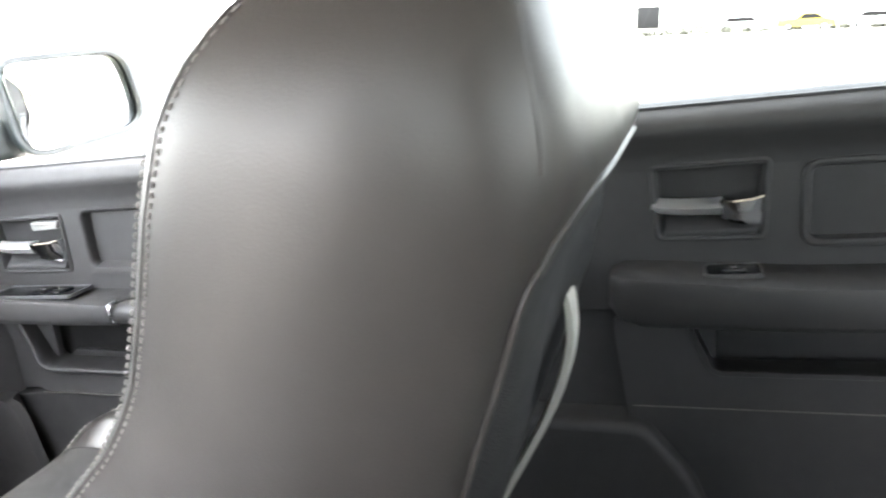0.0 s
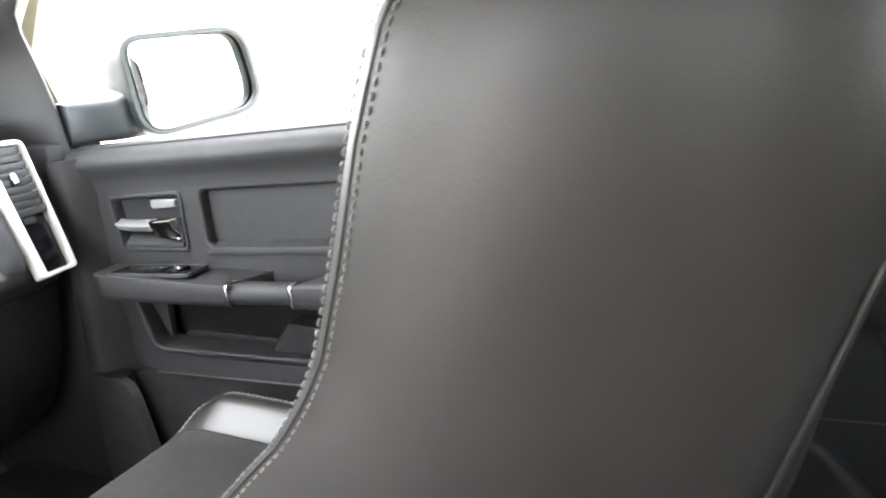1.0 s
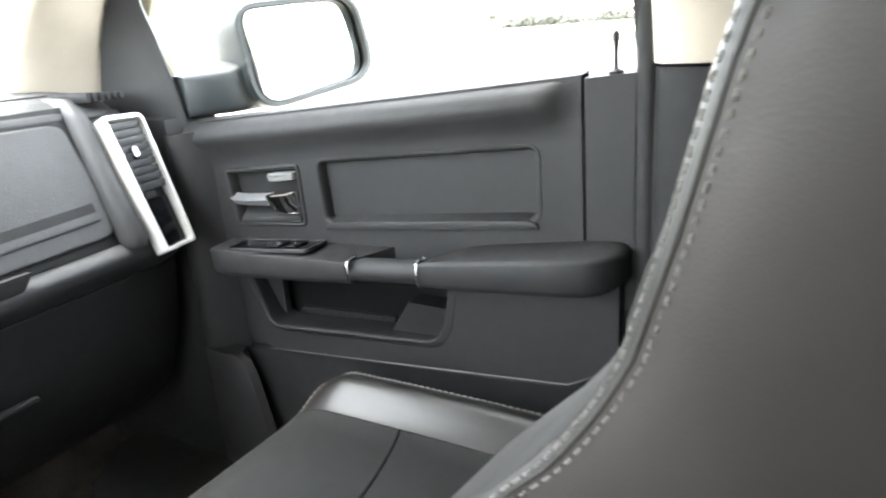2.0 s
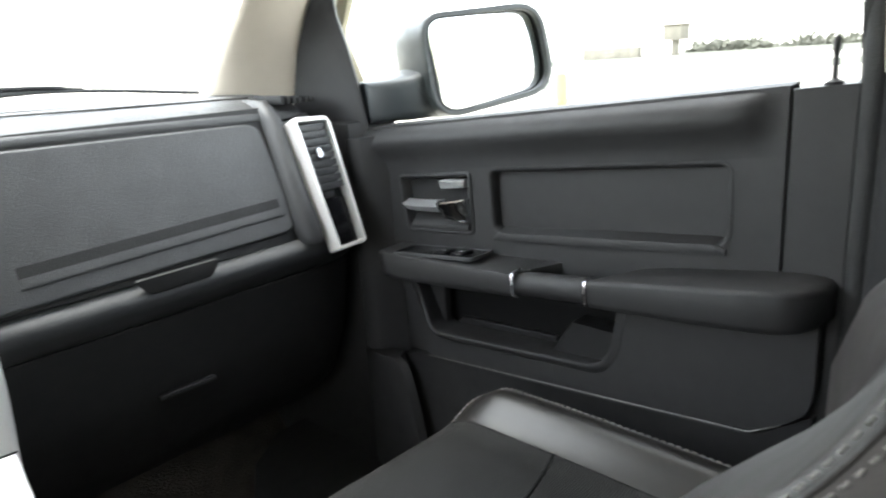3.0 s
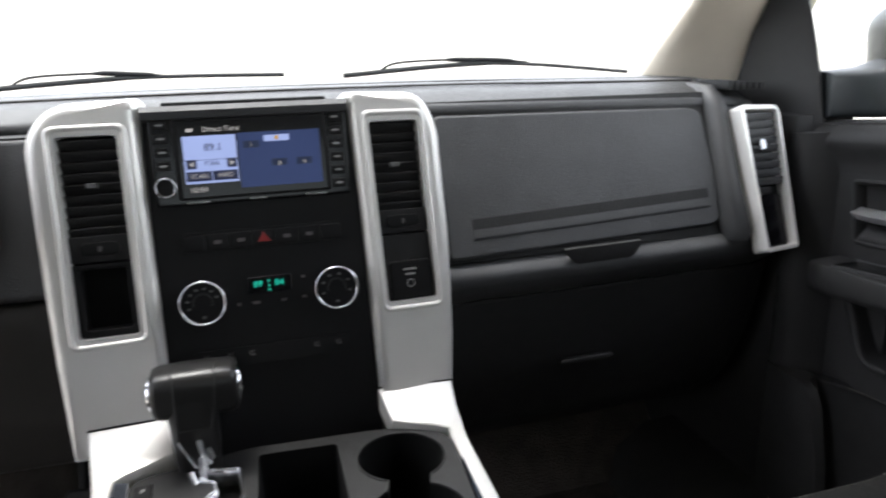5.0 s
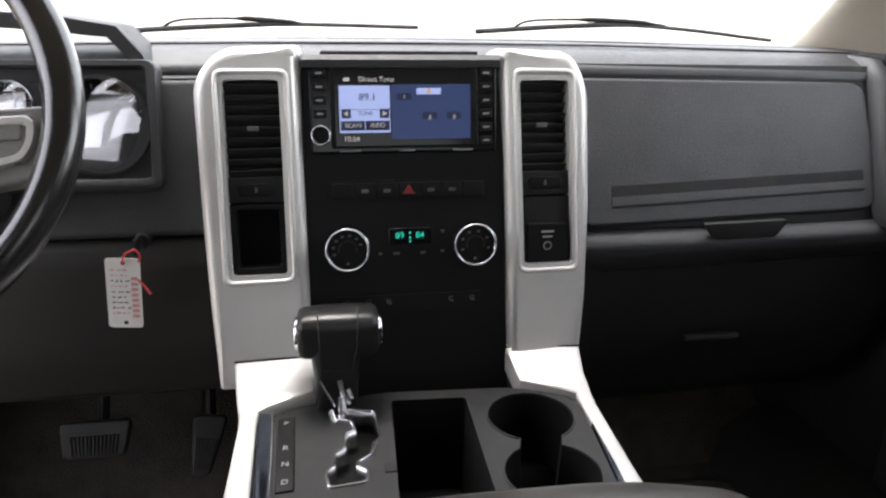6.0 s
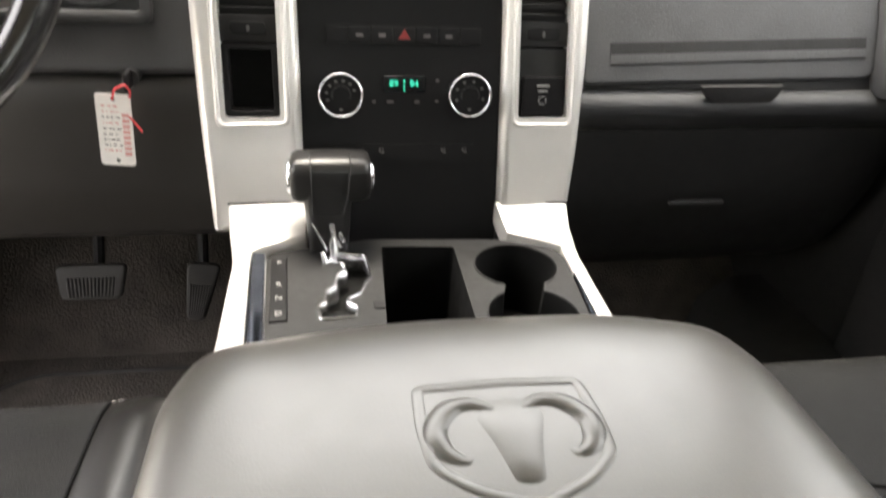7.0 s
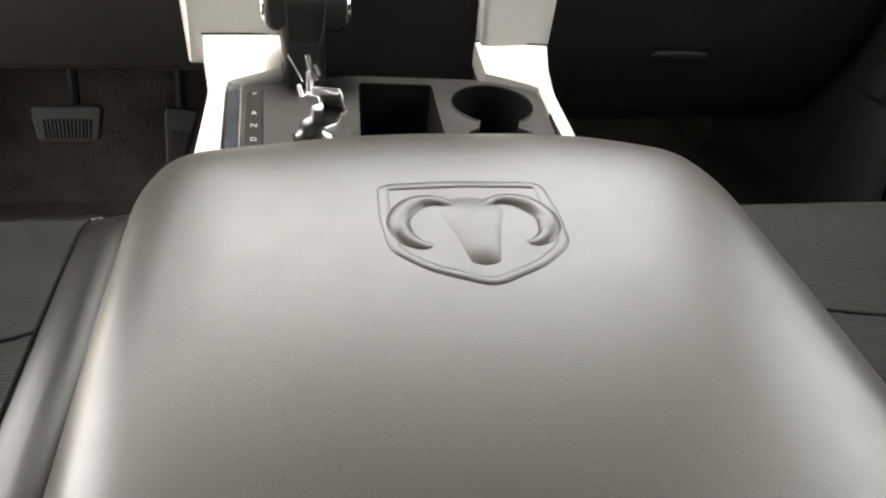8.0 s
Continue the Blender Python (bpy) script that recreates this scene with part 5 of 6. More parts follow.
tube(bm, ring, 0.0012, 6, closed=True)
part("seam", bm, VOID, arm)

# ---- doors ----
SH = 0.085


def door_axes(x0):
    return axes((x0, 0, SH * 0.6), (0, -1, SH), (0, 0, 1), (-1, 0, 0))


def door_band(bm, M, stations):
    """A moulding along the door: stations of (u, ring of (n, v), slant of the cut)."""
    loft(bm, [[M @ Vector((st[0] + (st[2] if len(st) > 2 else 0) * (0.062 - n), v, n)) for n, v in st[1]] for st in stations])


def handle_outline(u0, u1, v0, v1):
    return rounded([(u0, v1), (u0 + 0.012, v0), (u1, v0 - 0.002), (u1 - 0.002, v1 + 0.002)], 0.008, 4)


def door_handle(door, M, u0, u1, v0, v1, tab=True):
    """Recessed bezel with a chrome lever that widens into a finger paddle, and a lock tab."""
    out = handle_outline(u0, u1, v0, v1)
    inn = inset(out, 0.005)
    bz = part("handle_bezel", bmesh.new(), PANEL, door)
    bm = bmesh.new()
    loft(bm, [[M @ Vector((u, v, n)) for u, v in inset(out, d)] for d, n in ((-0.003, -0.004), (-0.002, 0.0022), (0.0005, 0.0034), (0.003, 0.0026), (0.005, -0.001), (0.007, -0.010), (0.008, -0.016))], cap=False)
    refill(bz, bm)
    bm = bmesh.new()
    slab(bm, inn, -0.020, -0.013, M, 0.0005)
    part("dish", bm, LOWER, bz)
    # curved floor of the dish
    bm = bmesh.new()
    loft(bm, [[M @ Vector((u, v0 + dv, n)) for dv, n in ((0.003, -0.014), (0.003, 0.002), (0.007, 0.0035), (0.011, 0.001), (0.019, -0.008), (0.027, -0.014))] for u in (u0 + 0.020, u0 + 0.028, u1 - 0.008)])
    part("dish_step", bm, PANEL, bz, smooth=60)
    w = u1 - u0
    top = v1 - 0.040
    bm = bmesh.new()
    rings = []
    for f, h, n, dv in ((0.03, 0.013, 0.004, 0.002), (0.10, 0.0145, 0.010, 0.001), (0.30, 0.0155, 0.014, 0.0), (0.55, 0.016, 0.016, 0.0), (0.62, 0.017, 0.017, 0.001)):
        u = u0 + f * w
        rings.append([M @ Vector((u, top + dv + a * h, n + b)) for a, b in ((0.08, -0.017), (0.14, -0.015), (0.12, -0.012), (-0.26, -0.0025), (-0.40, 0.0005), (-0.75, -0.003), (-0.95, -0.006), (-1.0, -0.010), (-0.9, -0.014))])
    loft(bm, rings)
    part("lever", bm, SATIN, bz, "chrome pull lever", smooth=40)
    bm = bmesh.new()
    rings = []
    for f, hi, lo, n in ((0.60, 0.0, -0.016, 0.0165), (0.64, 0.003, -0.020, 0.020), (0.72, 0.002, -0.024, 0.021), (0.86, 0.003, -0.029, 0.018), (0.95, 0.005, -0.031, 0.013), (0.965, 0.004, -0.028, 0.008)):
        u = u0 + f * w
        rings.append([M @ Vector((u, top + hi, n - 0.010)), M @ Vector((u, top + hi, n - 0.002)), M @ Vector((u, top + hi - 0.002, n)), M @ Vector((u, top + (hi + lo) * 0.5, n - 0.003)), M @ Vector((u, top + lo + 0.006, n - 0.006)), M @ Vector((u, top + lo + 0.002, n - 0.0065)), M @ Vector((u, top + lo, n - 0.008)), M @ Vector((u, top + lo + 0.003, n - 0.010))])
    loft(bm, rings)
    part("paddle", bm, CHROME, bz, "chrome finger paddle", smooth=45)
    if not tab:
        return
    um = u0 + 0.56 * w
    bm = bmesh.new()
    slab(bm, rounded([(um + 0.004, v1 - 0.022), (u1 - 0.014, v1 - 0.020), (u1 - 0.012, v1 - 0.008), (um, v1 - 0.008)], 0.004), -0.013, 0.002, M, 0.003)
    part("lock_tab", bm, TAB, bz, "grey lock tab")


def switch_pack(door, M, u0, u1, n0, n1, v, keys):
    """Window switches set in the armrest's top."""
    T = M @ axes((0, v, 0), (1, 0, 0), (0, 0, 1), (0, 1, 0))
    bm = bmesh.new()
    slab(bm, rrect(u0, u1, n0, n1, 0.006), -0.002, 0.0015, T, 0.0008)
    sp = part("switch_plate", bm, GLOSS, door)
    bm = bmesh.new()
    rim(bm, rrect(u0 - 0.002, u1 + 0.002, n0 - 0.002, n1 + 0.002, 0.008), rrect(u0 + 0.0005, u1 - 0.0005, n0 + 0.0005, n1 - 0.0005, 0.006), -0.002, 0.0028, T, 0.001)
    part("plate_edge", bm, DASH, sp)
    for a, b in keys:
        bm = bmesh.new()
        slab(bm, rrect(a, b, n0 + 0.008, n1 - 0.008, 0.002), 0.0, 0.005, T, 0.002)
        k = part("switch", bm, GLOSS, sp)
        bm = bmesh.new()
        slab(bm, rrect((a + b) / 2 - 0.004, (a + b) / 2 + 0.004, (n0 + n1) / 2 - 0.002, (n0 + n1) / 2 + 0.002, 0.0005, 2), 0.004, 0.0054, T, 0.0002, 1)
        part("switch_mark", bm, CHROME, k)


def belt_band(M, door, u0, u1):
    bm = bmesh.new()
    ring = [(-0.03, 0.918), (0.0006, 0.918), (0.0012, 0.926), (0.0035, 0.938), (0.0085, 0.949), (0.0122, 0.959), (0.0120, 0.966), (0.0095, 0.974), (0.0045, 0.981), (-0.0035, 0.9865), (-0.014, 0.9895), (-0.03, 0.991)]
    door_band(bm, M, [(u, [(n * k * 1.5 if n > 0 else n, v) for n, v in ring]) for u, k in ((u0, 1), ((u0 + u1) / 2, 1), (u1 - 0.055, 1), (u1 - 0.04, 0.85), (u1 - 0.028, 0.45), (u1 - 0.02, 0.02), (u1, 0.01))])
    part("belt_rail", bm, PANEL, door, smooth=60)


def arm_ring(n1, v0, v1):
    return [(-0.01, v0 - 0.006), (n1 - 0.008, v0 - 0.004), (n1 - 0.002, v0 - 0.001), (n1 + 0.001, v0 + 0.006), (n1 + 0.003, v1 - 0.005), (n1 + 0.001, v1 - 0.001), (n1 - 0.005, v1), (n1 - 0.030, v1 + 0.001), (-0.01, v1 + 0.002)]


# front passenger door
fd = thing("front_door", (0.80, 0.7, 0.3), "closed dark grey front door with chrome handle and armrest", "door")
MD = door_axes(0.80)
bm = bmesh.new()
hb = handle_outline(-0.974, -0.821, 0.821, 0.908)
ip = rounded([(-0.786, 0.913), (-0.782, 0.823), (-0.447, 0.823), (-0.447, 0.913)], 0.014, 4)
plate(bm, [(-1.05, 0.752), (-0.392, 0.752), (-0.392, 0.988), (-1.05, 0.988)], [ip, inset(hb, 0.001)], -0.03, 0.0, MD)
part("upper_panel", bm, PANEL, fd)
bm = bmesh.new()
slab(bm, inset(ip, -0.004), -0.03, -0.014, MD, 0.002)
part("insert_pad", bm, PANEL, fd)
bm = bmesh.new()
loft(bm, [[MD @ Vector((u, v, n)) for u, v in inset(ip, d)] for d, n in ((-0.005, -0.004), (-0.004, 0.0012), (-0.0015, 0.0014), (0.001, 0.0), (0.0035, -0.006), (0.005, -0.016))], cap=False)
part("insert_edge", bm, PANEL, fd, smooth=70)
bm = bmesh.new()
loft(bm, [[MD @ Vector((u, v, n)) for v, n in ((0.812, -0.014), (0.8300 - k, -0.014), (0.8285 - k, -0.010), (0.8235 - k, 0.0035), (0.820 - k, 0.0050), (0.812, 0.0035))] for u, k in ((-0.780, 0.006), (-0.772, 0.0), (-0.464, 0.0), (-0.454, 0.002), (-0.448, 0.006))])
part("insert_ledge", bm, PANEL, fd)
belt_band(MD, fd, -1.045, -0.392)
door_handle(fd, MD, -0.974, -0.821, 0.821, 0.908)
bm = bmesh.new()
loft(bm, [[MD @ Vector((u, v, n)) for u, n in ((-1.06, -0.02), (-1.06, 0.035), (-1.045, 0.042), (-1.025, 0.030), (-1.005, 0.006), (-0.995, -0.01))] for v in (0.60, 0.75, 0.90, 0.975)])
part("front_edge", bm, PANEL, fd, smooth=60)
# armrest: front block, grip, rear pad
bm = bmesh.new()
st = [(-0.998, arm_ring(0.030, 0.760, 0.792)), (-0.985, arm_ring(0.048, 0.757, 0.796)), (-0.95, arm_ring(0.058, 0.755, 0.796)), (-0.80, arm_ring(0.062, 0.754, 0.789)), (-0.703, arm_ring(0.062, 0.7545, 0.785), 0.6)]
door_band(bm, MD, st)
part("armrest_front", bm, PANEL, fd, smooth=50)
bm = bmesh.new()
door_band(bm, MD, [(u, [(0.034, 0.751), (0.048, 0.751), (0.059, 0.758), (0.062, 0.768), (0.060, 0.777), (0.052, 0.7835), (0.040, 0.784), (0.034, 0.780)]) for u in (-0.698, -0.640, -0.592)])
part("grip", bm, PANEL, fd, smooth=50)
# cup floor under the grip, near-black to paint in the shade there
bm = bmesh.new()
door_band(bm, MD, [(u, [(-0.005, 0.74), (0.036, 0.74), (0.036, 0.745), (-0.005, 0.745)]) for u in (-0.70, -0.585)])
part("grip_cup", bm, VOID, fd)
bm = bmesh.new()
st = [(-0.586, arm_ring(0.062, 0.754, 0.786), 0.6), (-0.50, arm_ring(0.066, 0.754, 0.791)), (-0.42, arm_ring(0.069, 0.754, 0.795)), (-0.37, arm_ring(0.067, 0.754, 0.796)), (-0.352, arm_ring(0.058, 0.755, 0.795)), (-0.342, arm_ring(0.042, 0.757, 0.793)), (-0.336, arm_ring(0.020, 0.760, 0.788))]
door_band(bm, MD, st)
part("armrest_pad", bm, PANEL, fd, smooth=60)
for u in (-0.7005, -0.589):
    bm = bmesh.new()
    door_band(bm, MD, [(u + a, [(max(n, 0.046) + b * 0.0008, v) for n, v in arm_ring(0.0632, 0.754, 0.7868)]) for a, b in ((-0.0028, 0), (-0.0015, 1), (0.0015, 1), (0.0028, 0))])
    part("chrome_band", bm, CHROME, fd, "thin chrome band", smooth=50)
switch_pack(fd, MD, -0.944, -0.780, 0.008, 0.054, 0.7955, ((-0.866, -0.842), (-0.830, -0.808)))
# lower panel with the map pocket
pk = rounded([(-0.944, 0.746), (-0.902, 0.661), (-0.602, 0.656), (-0.584, 0.678), (-0.572, 0.746)], [0.01, 0.018, 0.012, 0.02, 0.01], 5)
ML = door_axes(0.785)
bm = bmesh.new()
plate(bm, rounded([(-0.985, 0.756), (-0.93, 0.613), (-0.405, 0.6135), (-0.345, 0.646), (-0.345, 0.765)], [0.01, 0.02, 0.03, 0.03, 0.01], 4), [pk], -0.02, 0.0, ML)
part("lower_panel", bm, PANEL, fd)
bm = bmesh.new()
loft(bm, [[ML @ Vector((u, v, n if n < 0 else n * min(1, max(0.12, (0.715 - v) / 0.045)) * min(1, max(0.1, (-0.578 - u) / 0.06)))) for u, v in inset(pk, d)] for d, n in ((-0.0135, -0.002), (-0.0125, 0.0015), (-0.0095, 0.006), (-0.0055, 0.010), (-0.002, 0.0115), (0.0, 0.0095), (0.0008, 0.004), (0.001, -0.006), (0.001, -0.04))], cap=False)
part("pocket_edge", bm, PANEL, fd, smooth=70)
# pocket's back wall in near-black: the armrest's shade is put into the colour
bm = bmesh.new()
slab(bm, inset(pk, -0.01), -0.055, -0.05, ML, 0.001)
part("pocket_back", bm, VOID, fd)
bm = bmesh.new()
slab(bm, [(-0.90, 0.654), (-0.70, 0.652), (-0.697, 0.666), (-0.88, 0.672)], -0.05, -0.042, ML, 0.002)
loft(bm, [[ML @ Vector((u, v, n)) for u, v in ((-0.690 + k, 0.654), (-0.572, 0.654), (-0.572, 0.696), (-0.652 + k, 0.704))] for n, k in ((-0.050, 0.0), (-0.018, 0.0), (-0.014, 0.003))])
part("pocket_tray", bm, LOWER, fd)
bm = bmesh.new()
slab(bm, [(-1.0, 0.60), (-0.94, 0.34), (-0.40, 0.34), (-0.345, 0.40), (-0.345, 0.643), (-0.405, 0.6095), (-0.93, 0.6095)], -0.03, -0.004, ML, 0.004)
part("kick_panel", bm, LOWER, fd)
bm = bmesh.new()
slab(bm, [(-1.045, 0.605), (-0.90, 0.605), (-0.90, 0.752), (-1.045, 0.752)], -0.036, -0.023, ML, 0.002)
part("front_filler", bm, PANEL, fd)
bm = bmesh.new()
tube(bm, [ML @ Vector((u, v, -0.001)) for u, v in ((-0.925, 0.6112), (-0.60, 0.611), (-0.41, 0.6115), (-0.375, 0.628))], 0.0009, 6)
part("seam", bm, VINYL, fd)
bm = bmesh.new()
slab(bm, [(-0.3895, 0.35), (-0.330, 0.35), (-0.330, 0.984), (-0.3895, 0.984)], -0.06, -0.001, MD, 0.0025)
part("shut_face", bm, PANEL, fd)
bm = bmesh.new()
tube(bm, [MD @ Vector((-0.321, v, -0.010)) for v in (0.35, 0.6, 0.8, 0.99, 1.1)], 0.013, 12)
part("weather_strip", bm, RUBBER, fd)
bm = bmesh.new()
loft(bm, [[MD @ Vector((-0.356 + r * math.cos(a), v, -0.010 + r * math.sin(a))) for a in [2 * math.pi * i / 14 for i in range(14)]] for v, r in ((0.978, 0.009), (0.987, 0.0085), (0.990, 0.003), (1.010, 0.0028), (1.016, 0.0036), (1.026, 0.0036), (1.029, 0.002))])
part("lock_knob", bm, RUBBER, fd, "thin black lock knob")
bm = bmesh.new()
box(bm, 0.842, 0.862, 0.33, 1.06, 0.30, 0.93, 0.004)
part("inner_shell", bm, RUBBER, fd)
# kick trim by the door's foot
bm = bmesh.new()
loft(bm, [[(x, y, z) for x, y in ((0.752, 0.988 - d), (0.756, 0.966 - d), (0.768, 0.958 - d), (0.79, 0.988), (0.79, 1.056), (0.758, 1.056))] for z, d in ((0.22, 0.045), (0.45, 0.03), (0.54, 0.010), (0.565, -0.002), (0.574, -0.02))])
solo("kick_trim", bm, PANEL, "dark plastic kick trim at the door's foot", "trim", kind="structure", smooth=40)

# rear passenger door
rd = thing("rear_door", (0.80, -0.3, 0.3), "closed dark grey rear door with chrome handle and armrest", "door")
bm = bmesh.new()
rp = rounded([(0.195, 0.915), (0.200, 0.830), (0.56, 0.830), (0.56, 0.915)], 0.014, 4)
plate(bm, [(-0.13, 0.752), (0.80, 0.752), (0.80, 0.988), (-0.13, 0.988)], [rp, inset(handle_outline(0.036, 0.160, 0.838, 0.922), 0.001)], -0.03, 0.0, MD)
part("upper_panel", bm, PANEL, rd)
bm = bmesh.new()
slab(bm, inset(rp, -0.004), -0.03, -0.014, MD, 0.002)
part("insert_pad", bm, PANEL, rd)
bm = bmesh.new()
rim(bm, inset(rp, -0.006), inset(rp, 0.003), -0.012, 0.003, MD, 0.003, d_in=-0.016)
part("insert_edge", bm, PANEL, rd, smooth=50)
belt_band(MD, rd, -0.13, 0.80)
door_handle(rd, MD, 0.036, 0.160, 0.838, 0.922, tab=False)
bm = bmesh.new()
st = [(-0.002, arm_ring(0.030, 0.770, 0.806)), (0.012, arm_ring(0.052, 0.762, 0.812)), (0.04, arm_ring(0.066, 0.758, 0.812)), (0.20, arm_ring(0.072, 0.756, 0.802)), (0.45, arm_ring(0.072, 0.756, 0.800)), (0.50, arm_ring(0.05, 0.76, 0.798))]
door_band(bm, MD, st)
part("armrest", bm, PANEL, rd, smooth=50)
switch_pack(rd, MD, 0.10, 0.155, 0.014, 0.05, 0.809, ((0.115, 0.140),))
pk2 = rounded([(0.090, 0.742), (0.118, 0.682), (0.42, 0.682), (0.42, 0.742)], 0.012, 4)
bm = bmesh.new()
plate(bm, rounded([(0.0, 0.752), (0.06, 0.42), (0.55, 0.40), (0.55, 0.752)], 0.02, 4), [pk2], -0.02, 0.0, ML)
part("lower_panel", bm, PANEL, rd)
bm = bmesh.new()
rim(bm, inset(pk2, -0.007), pk2, 0.0, 0.004, ML, 0.003, d_in=-0.03)
part("pocket_edge", bm, PANEL, rd, smooth=50)
bm = bmesh.new()
slab(bm, inset(pk2, -0.01), -0.055, -0.05, ML, 0.001)
part("pocket_back", bm, PANEL, rd)
bm = bmesh.new()
tube(bm, [ML @ Vector((u, 0.632, 0.0005)) for u in (0.03, 0.3, 0.54)], 0.0008, 6)
part("seam", bm, VINYL, rd)

bm = bmesh.new()
box(bm, 0.842, 0.862, -0.85, 0.18, 0.30, 0.96, 0.004)
part("inner_shell", bm, RUBBER, rd)

# ---- wing mirror ----
wm = thing("wing_mirror", (0.86, 1.0, 0.96), "dark door mirror with a broad arm and bright glass", "mirror")
c_tl, c_tr, c_br, c_bl = Vector((0.877, 0.974, 1.113)), Vector((1.071, 0.898, 1.125)), Vector((1.088, 0.882, 0.993)), Vector((0.886, 0.961, 0.962))
mc = (c_tl + c_tr + c_br + c_bl) / 4
mu = ((c_tr - c_tl) + (c_br - c_bl)).normalized()
mn = mu.cross((c_tl + c_tr - c_bl - c_br)).normalized()
mv = mn.cross(mu).normalized()
MM = axes(mc, mu, mv, mn)
quad = [((p - mc).dot(mu), (p - mc).dot(mv)) for p in (c_bl, c_br, c_tr, c_tl)]
go = rounded(quad, [0.045, 0.05, 0.04, 0.03], 6)
gi = inset(go, 0.001)
bm = bmesh.new()
rim(bm, inset(go, -0.009), gi, -0.03, 0.003, MM, 0.004, d_in=-0.010)
housing = part("housing", bm, BODY, wm, smooth=50)
bm = bmesh.new()
slab(bm, inset(gi, 0.001), -0.0075, -0.0045, MM @ Matrix.Rotation(radians(5.5), 4, "Y"), 0.0005)
part("mirror_glass", bm, MIRROR, wm, "silvered mirror glass")
bm = bmesh.new()
rings = [[MM @ Vector((u * s + 0.01 * (1 - s), v * s, d)) for u, v in inset(go, -0.009)] for s, d in ((1.0, -0.024), (1.02, -0.07), (1.01, -0.115), (0.95, -0.15), (0.80, -0.175), (0.45, -0.19))]
loft(bm, rings)
part("shell", bm, BODY, wm, smooth=70)
bm = bmesh.new()
rings = []
for c, h, d in (((0.808, 1.075, 0.988), 0.034, 0.04), ((0.84, 1.058, 0.990), 0.034, 0.045), ((0.865, 1.035, 0.992), 0.036, 0.045), ((0.93, 1.03, 1.00), 0.045, 0.05)):
    rings.append([Vector(c) + Vector((0, d * math.copysign(abs(math.cos(a)) ** 0.45, math.cos(a)), h * math.copysign(abs(math.sin(a)) ** 0.45, math.sin(a)))) for a in [2 * math.pi * i / 24 for i in range(24)]])
loft(bm, rings)
part("arm", bm, BODY, wm, smooth=60)

# ---- seats ----
FRONT = [(0.60, 0.285), (0.80, 0.285), (0.86, 0.268), (0.90, 0.237), (0.925, 0.214), (0.94, 0.199), (0.96, 0.185), (0.98, 0.174), (1.02, 0.162), (1.06, 0.152), (1.10, 0.139), (1.12, 0.127), (1.14, 0.109), (1.16, 0.084), (1.19, 0.035), (1.21, -0.003)]
PIPE = [(0.60, 0.140), (0.70, 0.100), (0.85, 0.048), (0.90, 0.033), (0.95, 0.018), (0.97, 0.011), (0.995, 0.0045), (1.022, -0.003), (1.042, -0.010), (1.059, -0.0155), (1.075, -0.0175), (1.09, -0.0165), (1.11, -0.013), (1.13, -0.008), (1.16, -0.001), (1.21, 0.010)]
BULGE = [(0.60, 0.0), (1.0, 0.0), (1.025, 0.005), (1.045, 0.011), (1.07, 0.018), (1.095, 0.016), (1.11, 0.015), (1.13, 0.014), (1.16, 0.010), (1.21, 0.007)]
HALF = [(0.60, 0.226), (0.80, 0.232), (0.95, 0.235), (1.04, 0.2335), (1.08, 0.2325), (1.10, 0.231), (1.12, 0.2275), (1.14, 0.221), (1.155, 0.212), (1.17, 0.199), (1.185, 0.178), (1.20, 0.148), (1.21, 0.12)]


